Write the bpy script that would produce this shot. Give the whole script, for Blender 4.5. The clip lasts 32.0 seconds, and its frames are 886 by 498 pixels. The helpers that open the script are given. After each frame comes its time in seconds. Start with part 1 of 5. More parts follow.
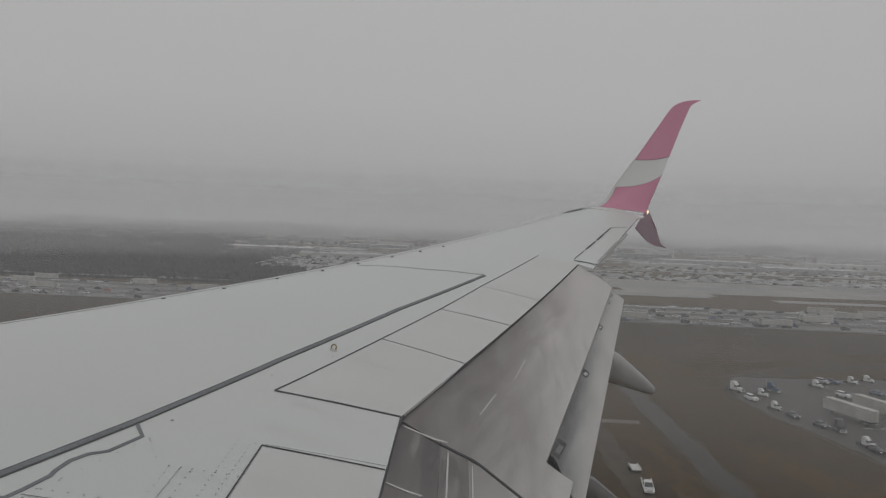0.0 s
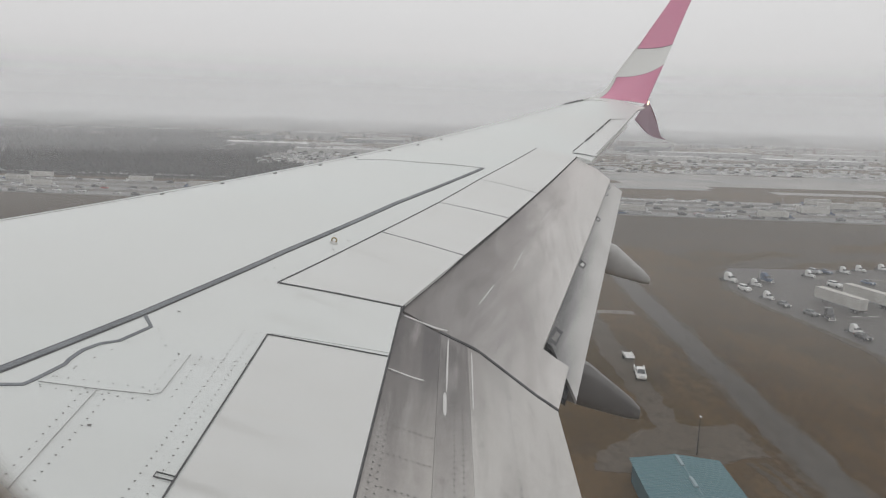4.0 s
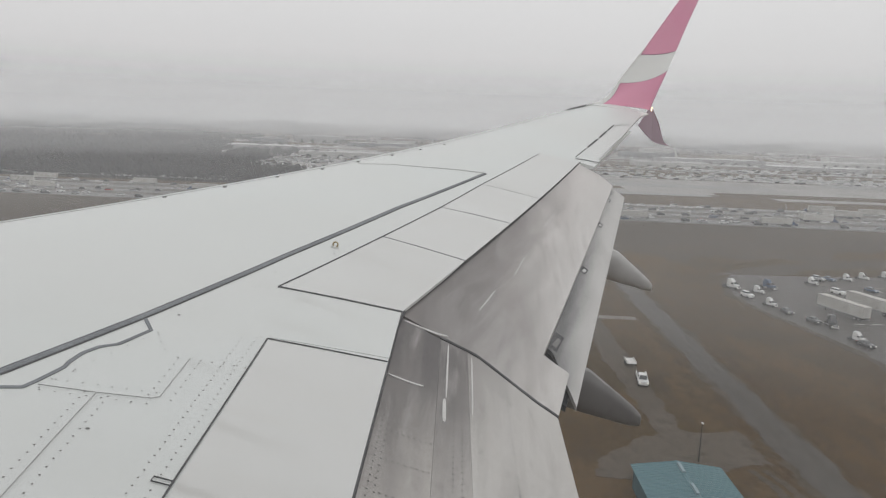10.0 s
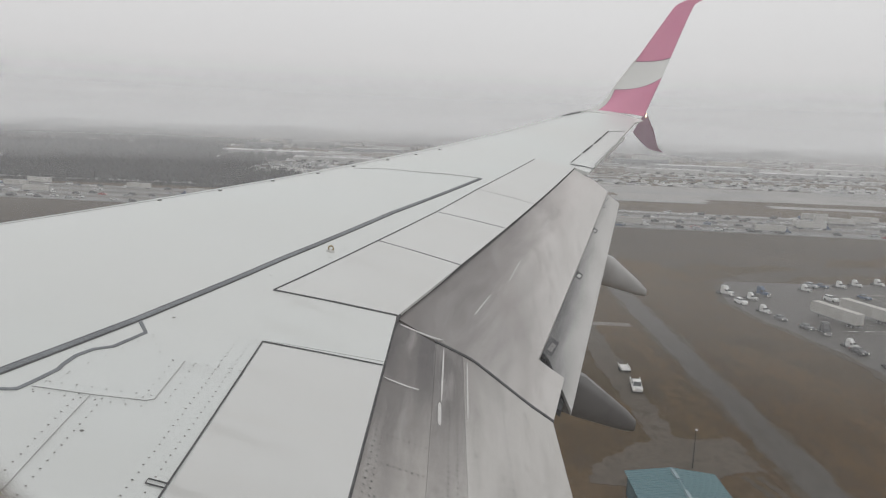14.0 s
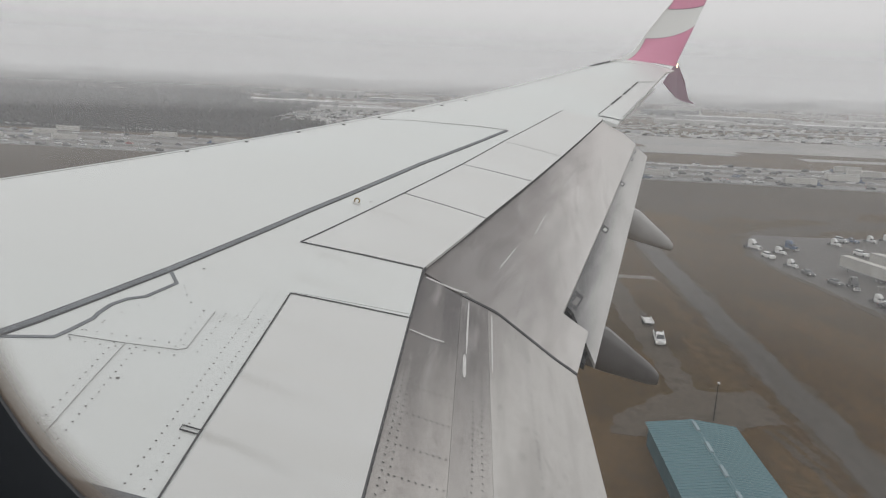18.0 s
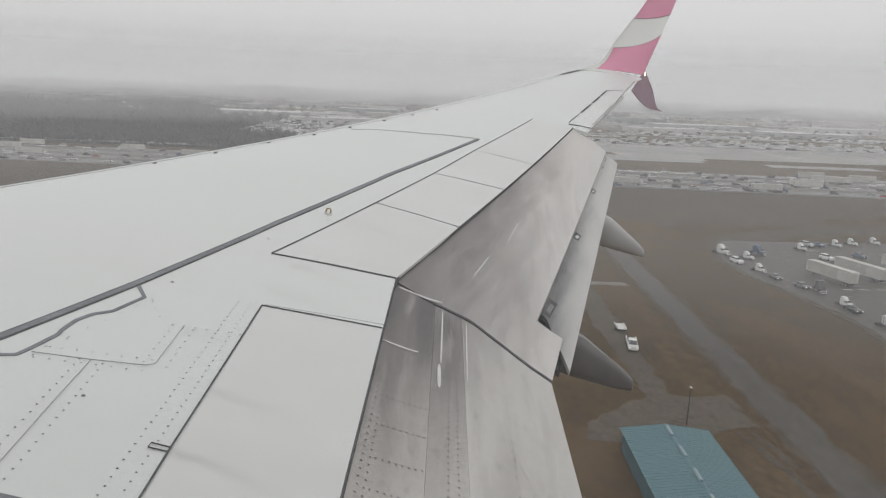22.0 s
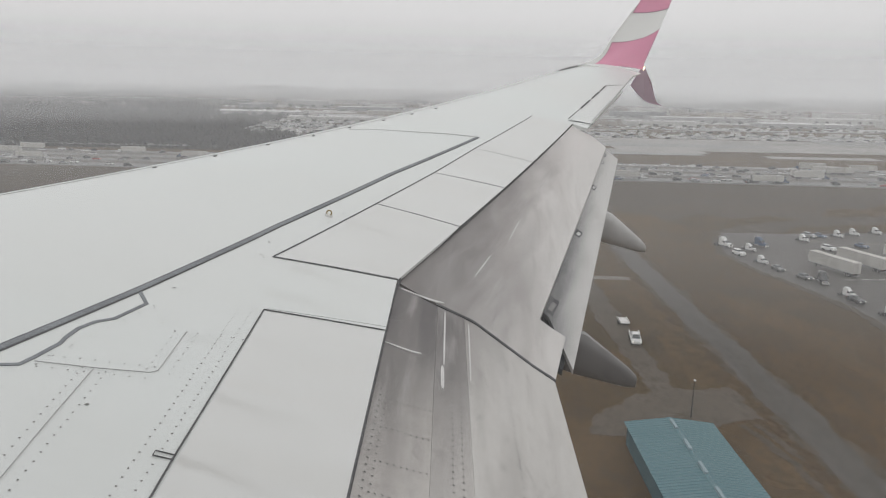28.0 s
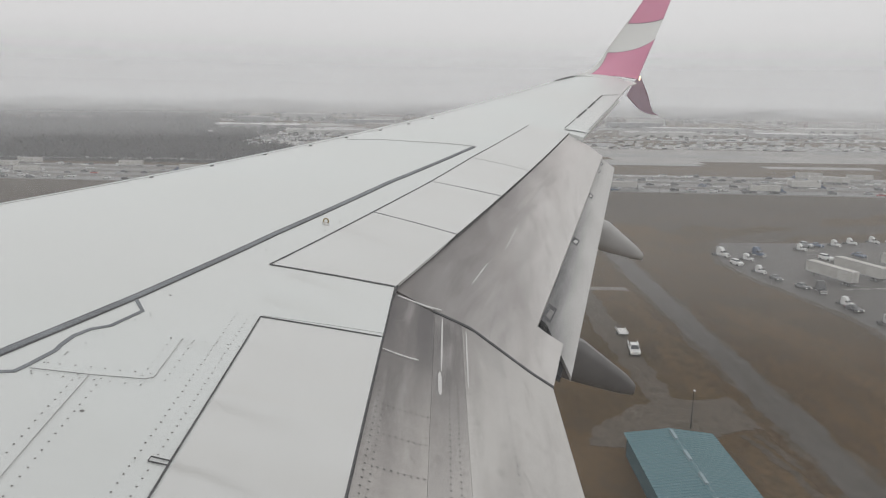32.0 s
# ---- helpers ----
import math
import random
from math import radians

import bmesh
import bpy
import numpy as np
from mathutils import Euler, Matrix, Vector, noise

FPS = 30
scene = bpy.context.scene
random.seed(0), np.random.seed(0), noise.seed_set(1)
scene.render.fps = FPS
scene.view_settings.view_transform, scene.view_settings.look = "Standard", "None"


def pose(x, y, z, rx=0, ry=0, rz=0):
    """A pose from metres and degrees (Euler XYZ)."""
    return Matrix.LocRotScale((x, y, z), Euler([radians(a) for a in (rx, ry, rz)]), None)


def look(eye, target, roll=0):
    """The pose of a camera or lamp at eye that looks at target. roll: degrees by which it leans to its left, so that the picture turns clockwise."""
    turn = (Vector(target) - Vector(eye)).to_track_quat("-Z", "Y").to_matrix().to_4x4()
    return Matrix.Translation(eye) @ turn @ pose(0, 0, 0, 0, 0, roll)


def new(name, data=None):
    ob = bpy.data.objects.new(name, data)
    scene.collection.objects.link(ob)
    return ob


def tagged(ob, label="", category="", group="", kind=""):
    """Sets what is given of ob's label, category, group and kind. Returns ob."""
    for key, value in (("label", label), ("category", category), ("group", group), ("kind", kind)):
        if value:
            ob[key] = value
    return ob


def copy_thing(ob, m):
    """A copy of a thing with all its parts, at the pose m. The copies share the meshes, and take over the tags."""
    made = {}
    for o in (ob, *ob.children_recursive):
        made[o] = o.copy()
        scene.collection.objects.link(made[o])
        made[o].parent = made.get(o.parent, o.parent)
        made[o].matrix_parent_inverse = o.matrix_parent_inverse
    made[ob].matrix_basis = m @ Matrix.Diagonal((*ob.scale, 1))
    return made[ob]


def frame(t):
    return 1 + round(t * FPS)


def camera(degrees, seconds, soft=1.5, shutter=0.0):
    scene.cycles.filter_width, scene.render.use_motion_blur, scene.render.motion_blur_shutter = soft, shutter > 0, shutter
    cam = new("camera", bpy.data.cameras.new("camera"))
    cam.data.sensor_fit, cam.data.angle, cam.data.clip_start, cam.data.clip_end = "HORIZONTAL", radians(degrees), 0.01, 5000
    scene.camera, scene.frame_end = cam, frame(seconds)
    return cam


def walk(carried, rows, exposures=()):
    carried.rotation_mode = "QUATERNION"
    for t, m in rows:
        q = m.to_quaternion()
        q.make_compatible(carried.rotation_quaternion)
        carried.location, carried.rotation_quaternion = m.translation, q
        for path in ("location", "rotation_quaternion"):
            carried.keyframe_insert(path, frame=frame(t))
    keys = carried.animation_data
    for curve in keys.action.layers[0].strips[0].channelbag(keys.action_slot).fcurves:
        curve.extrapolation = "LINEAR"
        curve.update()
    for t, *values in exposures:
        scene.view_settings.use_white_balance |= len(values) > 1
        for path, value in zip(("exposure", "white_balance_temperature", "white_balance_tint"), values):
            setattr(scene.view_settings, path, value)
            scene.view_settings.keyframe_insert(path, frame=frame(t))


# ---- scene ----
cam = camera(61.62, 32.0, soft=1.1)
ALT = 48.0
ROWS = [
    (0.0, 0.009, -0.004, 0.008, 89.66, -3.36, -89.15),
    (0.5, -0.018, -0.014, 0.002, 87.2, -3.04, -88.49),
    (1.0, -0.013, 0.0031, -0.0101, 83.61, -2.93, -88.32),
    (1.5, -0.021, -0.0044, -0.0106, 81.21, -2.81, -88.18),
    (2.0, -0.019, -0.0017, -0.0033, 81.37, -2.97, -88.39),
    (2.5, -0.01, 0.0033, -0.0073, 81.66, -2.95, -89.17),
    (3.0, -0.01, 0.003, -0.005, 81.48, -3.0, -89.16),
    (3.5, -0.006, 0.0028, -0.0098, 81.53, -2.9, -89.31),
    (5.5, -0.01, -0.011, 0.013, 81.83, -2.65, -89.2),
    (6.0, -0.01, -0.009, 0.005, 82.35, -2.56, -89.22),
    (6.5, -0.014, 0.0034, 0.0036, 82.03, -2.46, -89.04),
    (7.0, -0.005, 0.0088, -0.0048, 82.07, -2.72, -89.21),
    (7.5, -0.002, 0.0046, -0.0136, 82.26, -2.49, -89.47),
    (8.0, -0.006, -0.007, -0.012, 82.34, -2.58, -89.77),
    (8.5, -0.008, -0.004, -0.007, 82.4, -2.94, -89.43),
    (9.0, -0.002, -0.002, -0.011, 82.71, -3.05, -89.4),
    (9.5, -0.001, -0.001, -0.013, 82.66, -3.3, -89.54),
    (10.0, -0.003, -0.009, 0.001, 81.88, -3.27, -89.08),
    (10.5, -0.007, -0.008, -0.002, 81.97, -2.94, -89.06),
    (11.0, -0.008, 0.0016, -0.0056, 81.88, -3.08, -89.05),
    (11.5, -0.005, 0.003, -0.009, 82.03, -3.42, -89.08),
    (12.0, 0.0, 0.0122, -0.0082, 82.26, -3.48, -89.63),
    (12.5, -0.004, 0.0072, -0.0052, 82.09, -3.37, -89.11),
    (13.0, -0.01, 0.001, 0.002, 81.93, -3.46, -88.74),
    (13.5, -0.011, -0.002, -0.002, 82.19, -3.79, -89.14),
    (14.0, -0.007, -0.003, -0.011, 82.36, -3.53, -89.47),
    (14.5, -0.007, -0.007, -0.009, 82.63, -3.7, -89.74),
    (16.5, 0.004, 0.0116, -0.0096, 80.83, -3.6, -89.0),
    (17.0, 0.011, 0.0084, -0.0254, 80.89, -3.99, -89.03),
    (17.5, 0.001, 0.0095, -0.0095, 78.76, -4.29, -88.3),
    (18.0, -0.009, 0.0072, 0.0018, 78.48, -3.68, -87.55),
    (18.5, -0.006, 0.0069, -0.0029, 77.11, -4.11, -87.65),
    (19.0, -0.011, 0.004, -0.005, 76.99, -4.38, -87.63),
    (19.5, -0.006, 0.0078, -0.0078, 76.58, -4.2, -88.12),
    (20.0, 0.003, 0.0251, 0.0139, 77.68, -4.39, -88.46),
    (20.5, 0.006, 0.0147, -0.0067, 79.3, -3.93, -89.3),
    (21.0, 0.007, 0.0161, -0.0041, 78.95, -3.66, -89.82),
    (21.5, 0.016, 0.0235, -0.0045, 79.13, -3.74, -89.71),
    (22.0, 0.012, 0.007, -0.004, 79.34, -3.28, -89.75),
    (22.5, 0.015, 0.006, 0.007, 79.26, -3.23, -89.63),
    (23.0, 0.018, 0.01, 0.003, 79.66, -3.37, -90.19),
    (23.5, 0.015, 0.015, -0.006, 79.67, -3.13, -89.91),
    (24.0, 0.021, 0.008, -0.004, 79.64, -2.99, -89.93),
    (24.5, 0.018, 0.008, 0.008, 79.43, -2.77, -89.84),
    (25.0, 0.015, 0.012, -0.008, 79.67, -2.64, -89.79),
    (25.5, 0.012, 0.006, -0.008, 79.69, -2.58, -89.8),
    (27.5, 0.017, 0.001, 0.019, 79.02, -2.74, -89.69),
    (28.0, 0.02, 0.006, 0.016, 79.11, -2.32, -89.81),
    (28.5, 0.017, 0.006, 0.006, 79.57, -2.27, -89.75),
    (29.0, 0.018, 0.002, 0.016, 79.32, -2.36, -89.69),
    (29.5, 0.015, 0.0, 0.005, 79.47, -2.54, -90.32),
    (30.0, 0.015, 0.007, -0.02, 79.94, -2.38, -90.05),
    (30.5, 0.012, -0.003, -0.01, 80.01, -2.33, -89.85),
    (31.0, 0.007, 0.003, -0.002, 79.73, -2.39, -89.94),
    (31.5, 0.018, -0.009, -0.004, 79.96, -2.11, -90.07),
    (32.0, 0.016, -0.002, -0.013, 80.03, -2.01, -90.02),
]
BANK = pose(0, 0, ALT, 1.168) @ pose(0, 0, 0, 0, 1.834)  # how the airliner leans over the land
walk(cam, [(t, BANK @ pose(x, y, z, rx, ry, rz)) for t, x, y, z, rx, ry, rz in ROWS],
     exposures=[(0.0, -0.74), (0.5, -0.66), (1.0, -0.5), (1.5, -0.31), (2.0, -0.16), (2.7, -0.03), (3.5, 0.06), (9.0, 0.06), (12.0, 0.03), (14.5, 0.05), (17.0, 0.09), (18.5, 0.05), (20.0, 0.03), (23.0, 0.09), (25.0, 0.08), (28.0, 0.14), (30.0, 0.1), (32.0, 0.1)])

# ---- world and light: a bright overcast sky, soft sun through the cloud ----
world = bpy.data.worlds.new("overcast_sky")
scene.world = world
world.use_nodes = True
wn, wl = world.node_tree.nodes, world.node_tree.links
wn.clear()
w_out = wn.new("ShaderNodeOutputWorld")
w_bg = wn.new("ShaderNodeBackground")
w_tc = wn.new("ShaderNodeTexCoord")
w_sep = wn.new("ShaderNodeSeparateXYZ")
w_ramp = wn.new("ShaderNodeValToRGB")
w_noise = wn.new("ShaderNodeTexNoise")
w_mix = wn.new("ShaderNodeMixRGB")
w_noise.inputs["Scale"].default_value = 1.3
w_noise.inputs["Detail"].default_value = 1.5
w_ramp.color_ramp.elements[0].position, w_ramp.color_ramp.elements[0].color = 0.0, (0.49, 0.491, 0.497, 1)
w_ramp.color_ramp.elements[1].position, w_ramp.color_ramp.elements[1].color = 1.0, (0.79, 0.796, 0.80, 1)
for pos, col in ((0.03, (0.535, 0.535, 0.540, 1)), (0.08, (0.635, 0.631, 0.635, 1)), (0.15, (0.69, 0.688, 0.692, 1)), (0.30, (0.73, 0.731, 0.732, 1))):
    e = w_ramp.color_ramp.elements.new(pos)
    e.color = col
w_mix.blend_type, w_mix.inputs[0].default_value = "OVERLAY", 0.06
wl.new(w_tc.outputs["Generated"], w_sep.inputs[0])
wl.new(w_tc.outputs["Generated"], w_noise.inputs["Vector"])
wl.new(w_sep.outputs["Z"], w_ramp.inputs["Fac"])
wl.new(w_ramp.outputs["Color"], w_mix.inputs[1])
wl.new(w_noise.outputs["Fac"], w_mix.inputs[2])
wl.new(w_mix.outputs[0], w_bg.inputs["Color"])
wl.new(w_bg.outputs[0], w_out.inputs["Surface"])
w_bg.inputs["Strength"].default_value = 1.0

sun = new("sun", bpy.data.lights.new("sun", "SUN"))
sun.data.energy, sun.data.angle, sun.data.color = 0.12, radians(40), (1.0, 0.98, 0.95)
sun.matrix_world = look((0, 0, 300), (60, 40, 0))

# ---- materials ----
def material(name, colour, rough=0.6, metal=0.0, fine=40.0, coarse=2.0, vary=0.12, bump=0.0, stretch=(1, 1, 1), second=None, spread=0.5, per_object=0.0, coat=0.0, spec=0.5):
    """A surface with variation at two scales; second: a colour that shows in coarse patches."""
    m = bpy.data.materials.new(name)
    m.use_nodes = True
    n, l = m.node_tree.nodes, m.node_tree.links
    b = n["Principled BSDF"]
    b.inputs["Roughness"].default_value, b.inputs["Metallic"].default_value = rough, metal
    b.inputs["Coat Weight"].default_value = coat
    b.inputs["Specular IOR Level"].default_value = spec
    tc, mp = n.new("ShaderNodeTexCoord"), n.new("ShaderNodeMapping")
    mp.inputs["Scale"].default_value = stretch
    l.new(tc.outputs["Object"], mp.inputs["Vector"])
    n1, n2 = n.new("ShaderNodeTexNoise"), n.new("ShaderNodeTexNoise")
    n1.inputs["Scale"].default_value, n1.inputs["Detail"].default_value = fine, 3.0
    n2.inputs["Scale"].default_value, n2.inputs["Detail"].default_value = coarse, 5.0
    for q in (n1, n2):
        l.new(mp.outputs["Vector"], q.inputs["Vector"])
    ramp = n.new("ShaderNodeMapRange")
    ramp.inputs["From Min"].default_value, ramp.inputs["From Max"].default_value = 0.5 - spread * 0.3, 0.5 + spread * 0.3
    l.new(n2.outputs["Fac"], ramp.inputs["Value"])
    base = n.new("ShaderNodeMixRGB")
    base.inputs[1].default_value = (*colour, 1)
    base.inputs[2].default_value = (*(second or [c * (1 - vary) for c in colour]), 1)
    l.new(ramp.outputs["Result"], base.inputs[0])
    grain = n.new("ShaderNodeMixRGB")
    grain.blend_type, grain.inputs[0].default_value = "OVERLAY", min(1.0, vary * 1.5)
    l.new(base.outputs[0], grain.inputs[1])
    l.new(n1.outputs["Fac"], grain.inputs[2])
    last = grain
    if per_object:
        info, hsv = n.new("ShaderNodeObjectInfo"), n.new("ShaderNodeHueSaturation")
        mr = n.new("ShaderNodeMapRange")
        mr.inputs["To Min"].default_value, mr.inputs["To Max"].default_value = 1 - per_object, 1 + per_object
        l.new(info.outputs["Random"], mr.inputs["Value"])
        l.new(mr.outputs["Result"], hsv.inputs["Value"])
        l.new(last.outputs[0], hsv.inputs["Color"])
        last = hsv
    l.new(last.outputs[0], b.inputs["Base Color"])
    rr = n.new("ShaderNodeMapRange")
    rr.inputs["To Min"].default_value, rr.inputs["To Max"].default_value = max(0.02, rough - 0.1), min(1, rough + 0.1)
    l.new(n2.outputs["Fac"], rr.inputs["Value"])
    l.new(rr.outputs["Result"], b.inputs["Roughness"])
    if bump:
        bp = n.new("ShaderNodeBump")
        bp.inputs["Strength"].default_value, bp.inputs["Distance"].default_value = bump, 0.02
        l.new(n1.outputs["Fac"], bp.inputs["Height"])
        l.new(bp.outputs["Normal"], b.inputs["Normal"])
    return m


def glow(name, colour, strength):
    m = bpy.data.materials.new(name)
    m.use_nodes = True
    b = m.node_tree.nodes["Principled BSDF"]
    b.inputs["Base Color"].default_value = (*colour, 1)
    b.inputs["Emission Color"].default_value, b.inputs["Emission Strength"].default_value = (*colour, 1), strength
    return m


WING_PAINT = material("wing_paint", (0.675, 0.709, 0.696), 0.40, 0, 14, 0.35, 0.05, stretch=(1.3, 0.8, 1), second=(0.688, 0.695, 0.682), spread=0.8)
HULL_PAINT = material("hull_paint", (0.42, 0.42, 0.43), 0.35, 0, 10, 0.6, 0.05)
SPOILER_PAINT = material("spoiler_paint", (0.69, 0.695, 0.685), 0.43, 0, 14, 1.0, 0.06, stretch=(2.2, 0.6, 1), second=(0.645, 0.643, 0.628), spread=1.0)
FLAP_PALE = material("flap_pale_grey", (0.60, 0.60, 0.59), 0.42, 0.1, 22, 1.2, 0.10, stretch=(3.0, 0.5, 1), second=(0.50, 0.495, 0.485), spread=0.8)
FLAP_DARK = material("flap_gap_shade", (0.06, 0.06, 0.066), 0.8, 0.0, 20, 1.6, 0.18, stretch=(0.5, 3.5, 1), second=(0.04, 0.04, 0.044), spread=0.8, spec=0.1)
FAIRING_GREY = material("fairing_grey", (0.54, 0.535, 0.53), 0.4, 0.0, 20, 2, 0.12, second=(0.42, 0.415, 0.41))
SEAM = material("dark_sealant", (0.12, 0.12, 0.125), 0.8, 0, 60, 5, 0.3, spec=0.15)
SEAM_SOFT = material("grey_sealant", (0.45, 0.45, 0.445), 0.7, 0, 60, 5, 0.2)
STRIPE_GREY = material("grey_stripe_paint", (0.20, 0.216, 0.23), 0.6, 0, 50, 3, 0.2, second=(0.155, 0.165, 0.178))
RIVET = material("rivet_head", (0.22, 0.215, 0.205), 0.6, 0.1, 90, 9, 0.3)
PALE_METAL = material("bright_scuffed_metal", (0.68, 0.67, 0.655), 0.4, 0.1, 60, 6, 0.15)
FLAP_RIVET = material("dull_flap_rivet", (0.15, 0.147, 0.14), 0.6, 0.1, 90, 9, 0.3)
BRASS = material("worn_yellow_ring", (0.36, 0.27, 0.10), 0.4, 0.5, 60, 6, 0.2)
PINK = material("pink_winglet_paint", (0.77, 0.325, 0.455), 0.4, 0, 20, 1.5, 0.08, second=(0.75, 0.30, 0.44))
PLUM = material("plum_strake_paint", (0.70, 0.55, 0.66), 0.4, 0, 20, 1.5, 0.08)
BAND_EDGE = material("band_edge_paint", (0.33, 0.17, 0.235), 0.5, 0, 20, 2, 0.1)
WINGLET_WHITE = material("winglet_white", (0.80, 0.80, 0.78), 0.4, 0, 20, 1.2, 0.05)
CABIN_TRIM = material("dark_window_trim", (0.055, 0.065, 0.08), 0.6, 0, 60, 6, 0.2)
LAMP = glow("position_lamp", (1.0, 0.78, 0.5), 2.5)

GRASS = material("winter_grass", (0.098, 0.063, 0.031), 0.95, 0, 0.7, 0.05, 0.35, second=(0.074, 0.050, 0.026), spread=0.9, bump=0.15, spec=0.12)


def mottle(m, scale, lo, hi, colour, amount, stretch=(1, 1, 1), detail=8.0, swirl=0.5):
    """Lays patches of another colour into a material's base colour."""
    n, l = m.node_tree.nodes, m.node_tree.links
    tc, mp, noi, mr, mix = n.new("ShaderNodeTexCoord"), n.new("ShaderNodeMapping"), n.new("ShaderNodeTexNoise"), n.new("ShaderNodeMapRange"), n.new("ShaderNodeMixRGB")
    base = n["Principled BSDF"].inputs["Base Color"]
    old = base.links[0].from_socket
    mp.inputs["Scale"].default_value = stretch
    noi.inputs["Scale"].default_value, noi.inputs["Detail"].default_value, noi.inputs["Distortion"].default_value = scale, detail, swirl
    mr.inputs["From Min"].default_value, mr.inputs["From Max"].default_value, mr.inputs["To Max"].default_value = lo, hi, amount
    l.new(tc.outputs["Object"], mp.inputs["Vector"])
    l.new(mp.outputs[0], noi.inputs["Vector"])
    l.new(noi.outputs["Fac"], mr.inputs["Value"])
    l.new(mr.outputs[0], mix.inputs[0])
    l.new(old, mix.inputs[1])
    mix.inputs[2].default_value = (*colour, 1)
    l.new(mix.outputs[0], base)


mottle(GRASS, 0.010, 0.46, 0.62, (0.064, 0.049, 0.029), 0.7)
mottle(GRASS, 0.07, 0.50, 0.66, (0.118, 0.080, 0.044), 0.6, (1.0, 0.5, 1))
mottle(GRASS, 0.16, 0.52, 0.66, (0.062, 0.047, 0.032), 0.55, (0.7, 1.3, 1))
mottle(GRASS, 1.1, 0.52, 0.66, (0.062, 0.046, 0.030), 0.5)
mottle(GRASS, 3.2, 0.54, 0.64, (0.14, 0.10, 0.062), 0.35)
SCRUB = material("brown_scrub", (0.075, 0.052, 0.028), 0.95, 0, 0.5, 0.05, 0.45, second=(0.105, 0.072, 0.038), spread=0.8, bump=0.1, spec=0.15)
ASPHALT = material("wet_asphalt", (0.052, 0.045, 0.040), 0.55, 0, 1.5, 0.045, 0.35, second=(0.082, 0.072, 0.064), spread=0.8, spec=0.3)
HIGHWAY = material("wet_highway", (0.105, 0.103, 0.103), 0.40, 0, 1.2, 0.05, 0.25, stretch=(1, 0.08, 1), second=(0.14, 0.138, 0.137), spec=0.5)
CONCRETE = material("pale_concrete", (0.34, 0.325, 0.31), 0.7, 0, 1.0, 0.03, 0.2, second=(0.26, 0.25, 0.24))
GRAVEL = material("pale_gravel", (0.22, 0.20, 0.18), 0.85, 0, 1.4, 0.09, 0.3, second=(0.15, 0.13, 0.11))
WATER = material("shallow_puddle", (0.10, 0.088, 0.072), 0.55, 0, 0.8, 0.1, 0.3, second=(0.16, 0.145, 0.125), spec=0.3)
ROAD_PAINT = material("worn_road_paint", (0.62, 0.61, 0.58), 0.7, 0, 3, 0.6, 0.25, second=(0.40, 0.39, 0.37))
TRAILER_WHITE = material("trailer_white", (0.56, 0.545, 0.51), 0.5, 0, 3, 0.35, 0.08, second=(0.45, 0.435, 0.40), per_object=0.08)
TRAILER_ROOF = material("trailer_roof", (0.52, 0.50, 0.455), 0.5, 0, 3, 0.4, 0.1, stretch=(1, 3, 1), second=(0.40, 0.38, 0.34), per_object=0.10)
TRAILER_DARK = material("trailer_dark", (0.035, 0.04, 0.052), 0.45, 0, 3, 0.4, 0.2)
TRAILER_BLUE = material("trailer_blue", (0.045, 0.08, 0.105), 0.45, 0, 3, 0.4, 0.15)
TRAILER_GREEN = material("trailer_green", (0.05, 0.16, 0.11), 0.45, 0, 3, 0.4, 0.15)
DULL_GRASS = material("dull_wet_grass", (0.100, 0.082, 0.066), 0.95, 0, 0.5, 0.02, 0.35, second=(0.082, 0.067, 0.053), spread=0.9, spec=0.15)
mottle(DULL_GRASS, 0.03, 0.50, 0.68, (0.10, 0.078, 0.056), 0.6, (1.0, 0.4, 1))
mottle(DULL_GRASS, 0.25, 0.52, 0.66, (0.050, 0.042, 0.032), 0.5)
MUD = material("muddy_ruts", (0.084, 0.066, 0.047), 0.8, 0, 1.2, 0.2, 0.4, second=(0.058, 0.046, 0.031), spread=0.7, spec=0.25)
DITCH = material("ditch_grass", (0.082, 0.053, 0.028), 0.95, 0, 0.8, 0.09, 0.4, second=(0.084, 0.060, 0.037), spread=0.9, spec=0.12)
mottle(DITCH, 0.2, 0.48, 0.62, (0.066, 0.050, 0.034), 0.5)
mottle(DITCH, 1.1, 0.52, 0.66, (0.062, 0.046, 0.030), 0.5)
TAWNY = material("tawny_grass", (0.114, 0.073, 0.036), 0.95, 0, 0.9, 0.08, 0.4, second=(0.090, 0.066, 0.038), spread=0.9, spec=0.12)
mottle(TAWNY, 0.5, 0.50, 0.66, (0.070, 0.053, 0.032), 0.7)
LANE = material("worn_wet_lane", (0.074, 0.066, 0.056), 0.6, 0, 1.2, 0.12, 0.3, stretch=(0.2, 1, 1), second=(0.068, 0.060, 0.051), spread=0.8, spec=0.22)
mottle(LANE, 0.25, 0.50, 0.66, (0.058, 0.049, 0.038), 0.6, (0.3, 1.6, 1))
DIRT = material("bare_grey_dirt", (0.102, 0.084, 0.065), 0.85, 0, 1.1, 0.12, 0.35, second=(0.088, 0.073, 0.057), spread=0.8, spec=0.25)
mottle(DIRT, 0.35, 0.52, 0.68, (0.062, 0.050, 0.037), 0.7)
TEAL_ROOF = material("teal_sheet_roof", (0.078, 0.165, 0.19), 0.5, 0.1, 6, 0.25, 0.12, second=(0.098, 0.185, 0.208), spread=0.8)
VENT_SHEET = material("pale_vent_sheet", (0.24, 0.32, 0.35), 0.5, 0.1, 6, 0.5, 0.1)
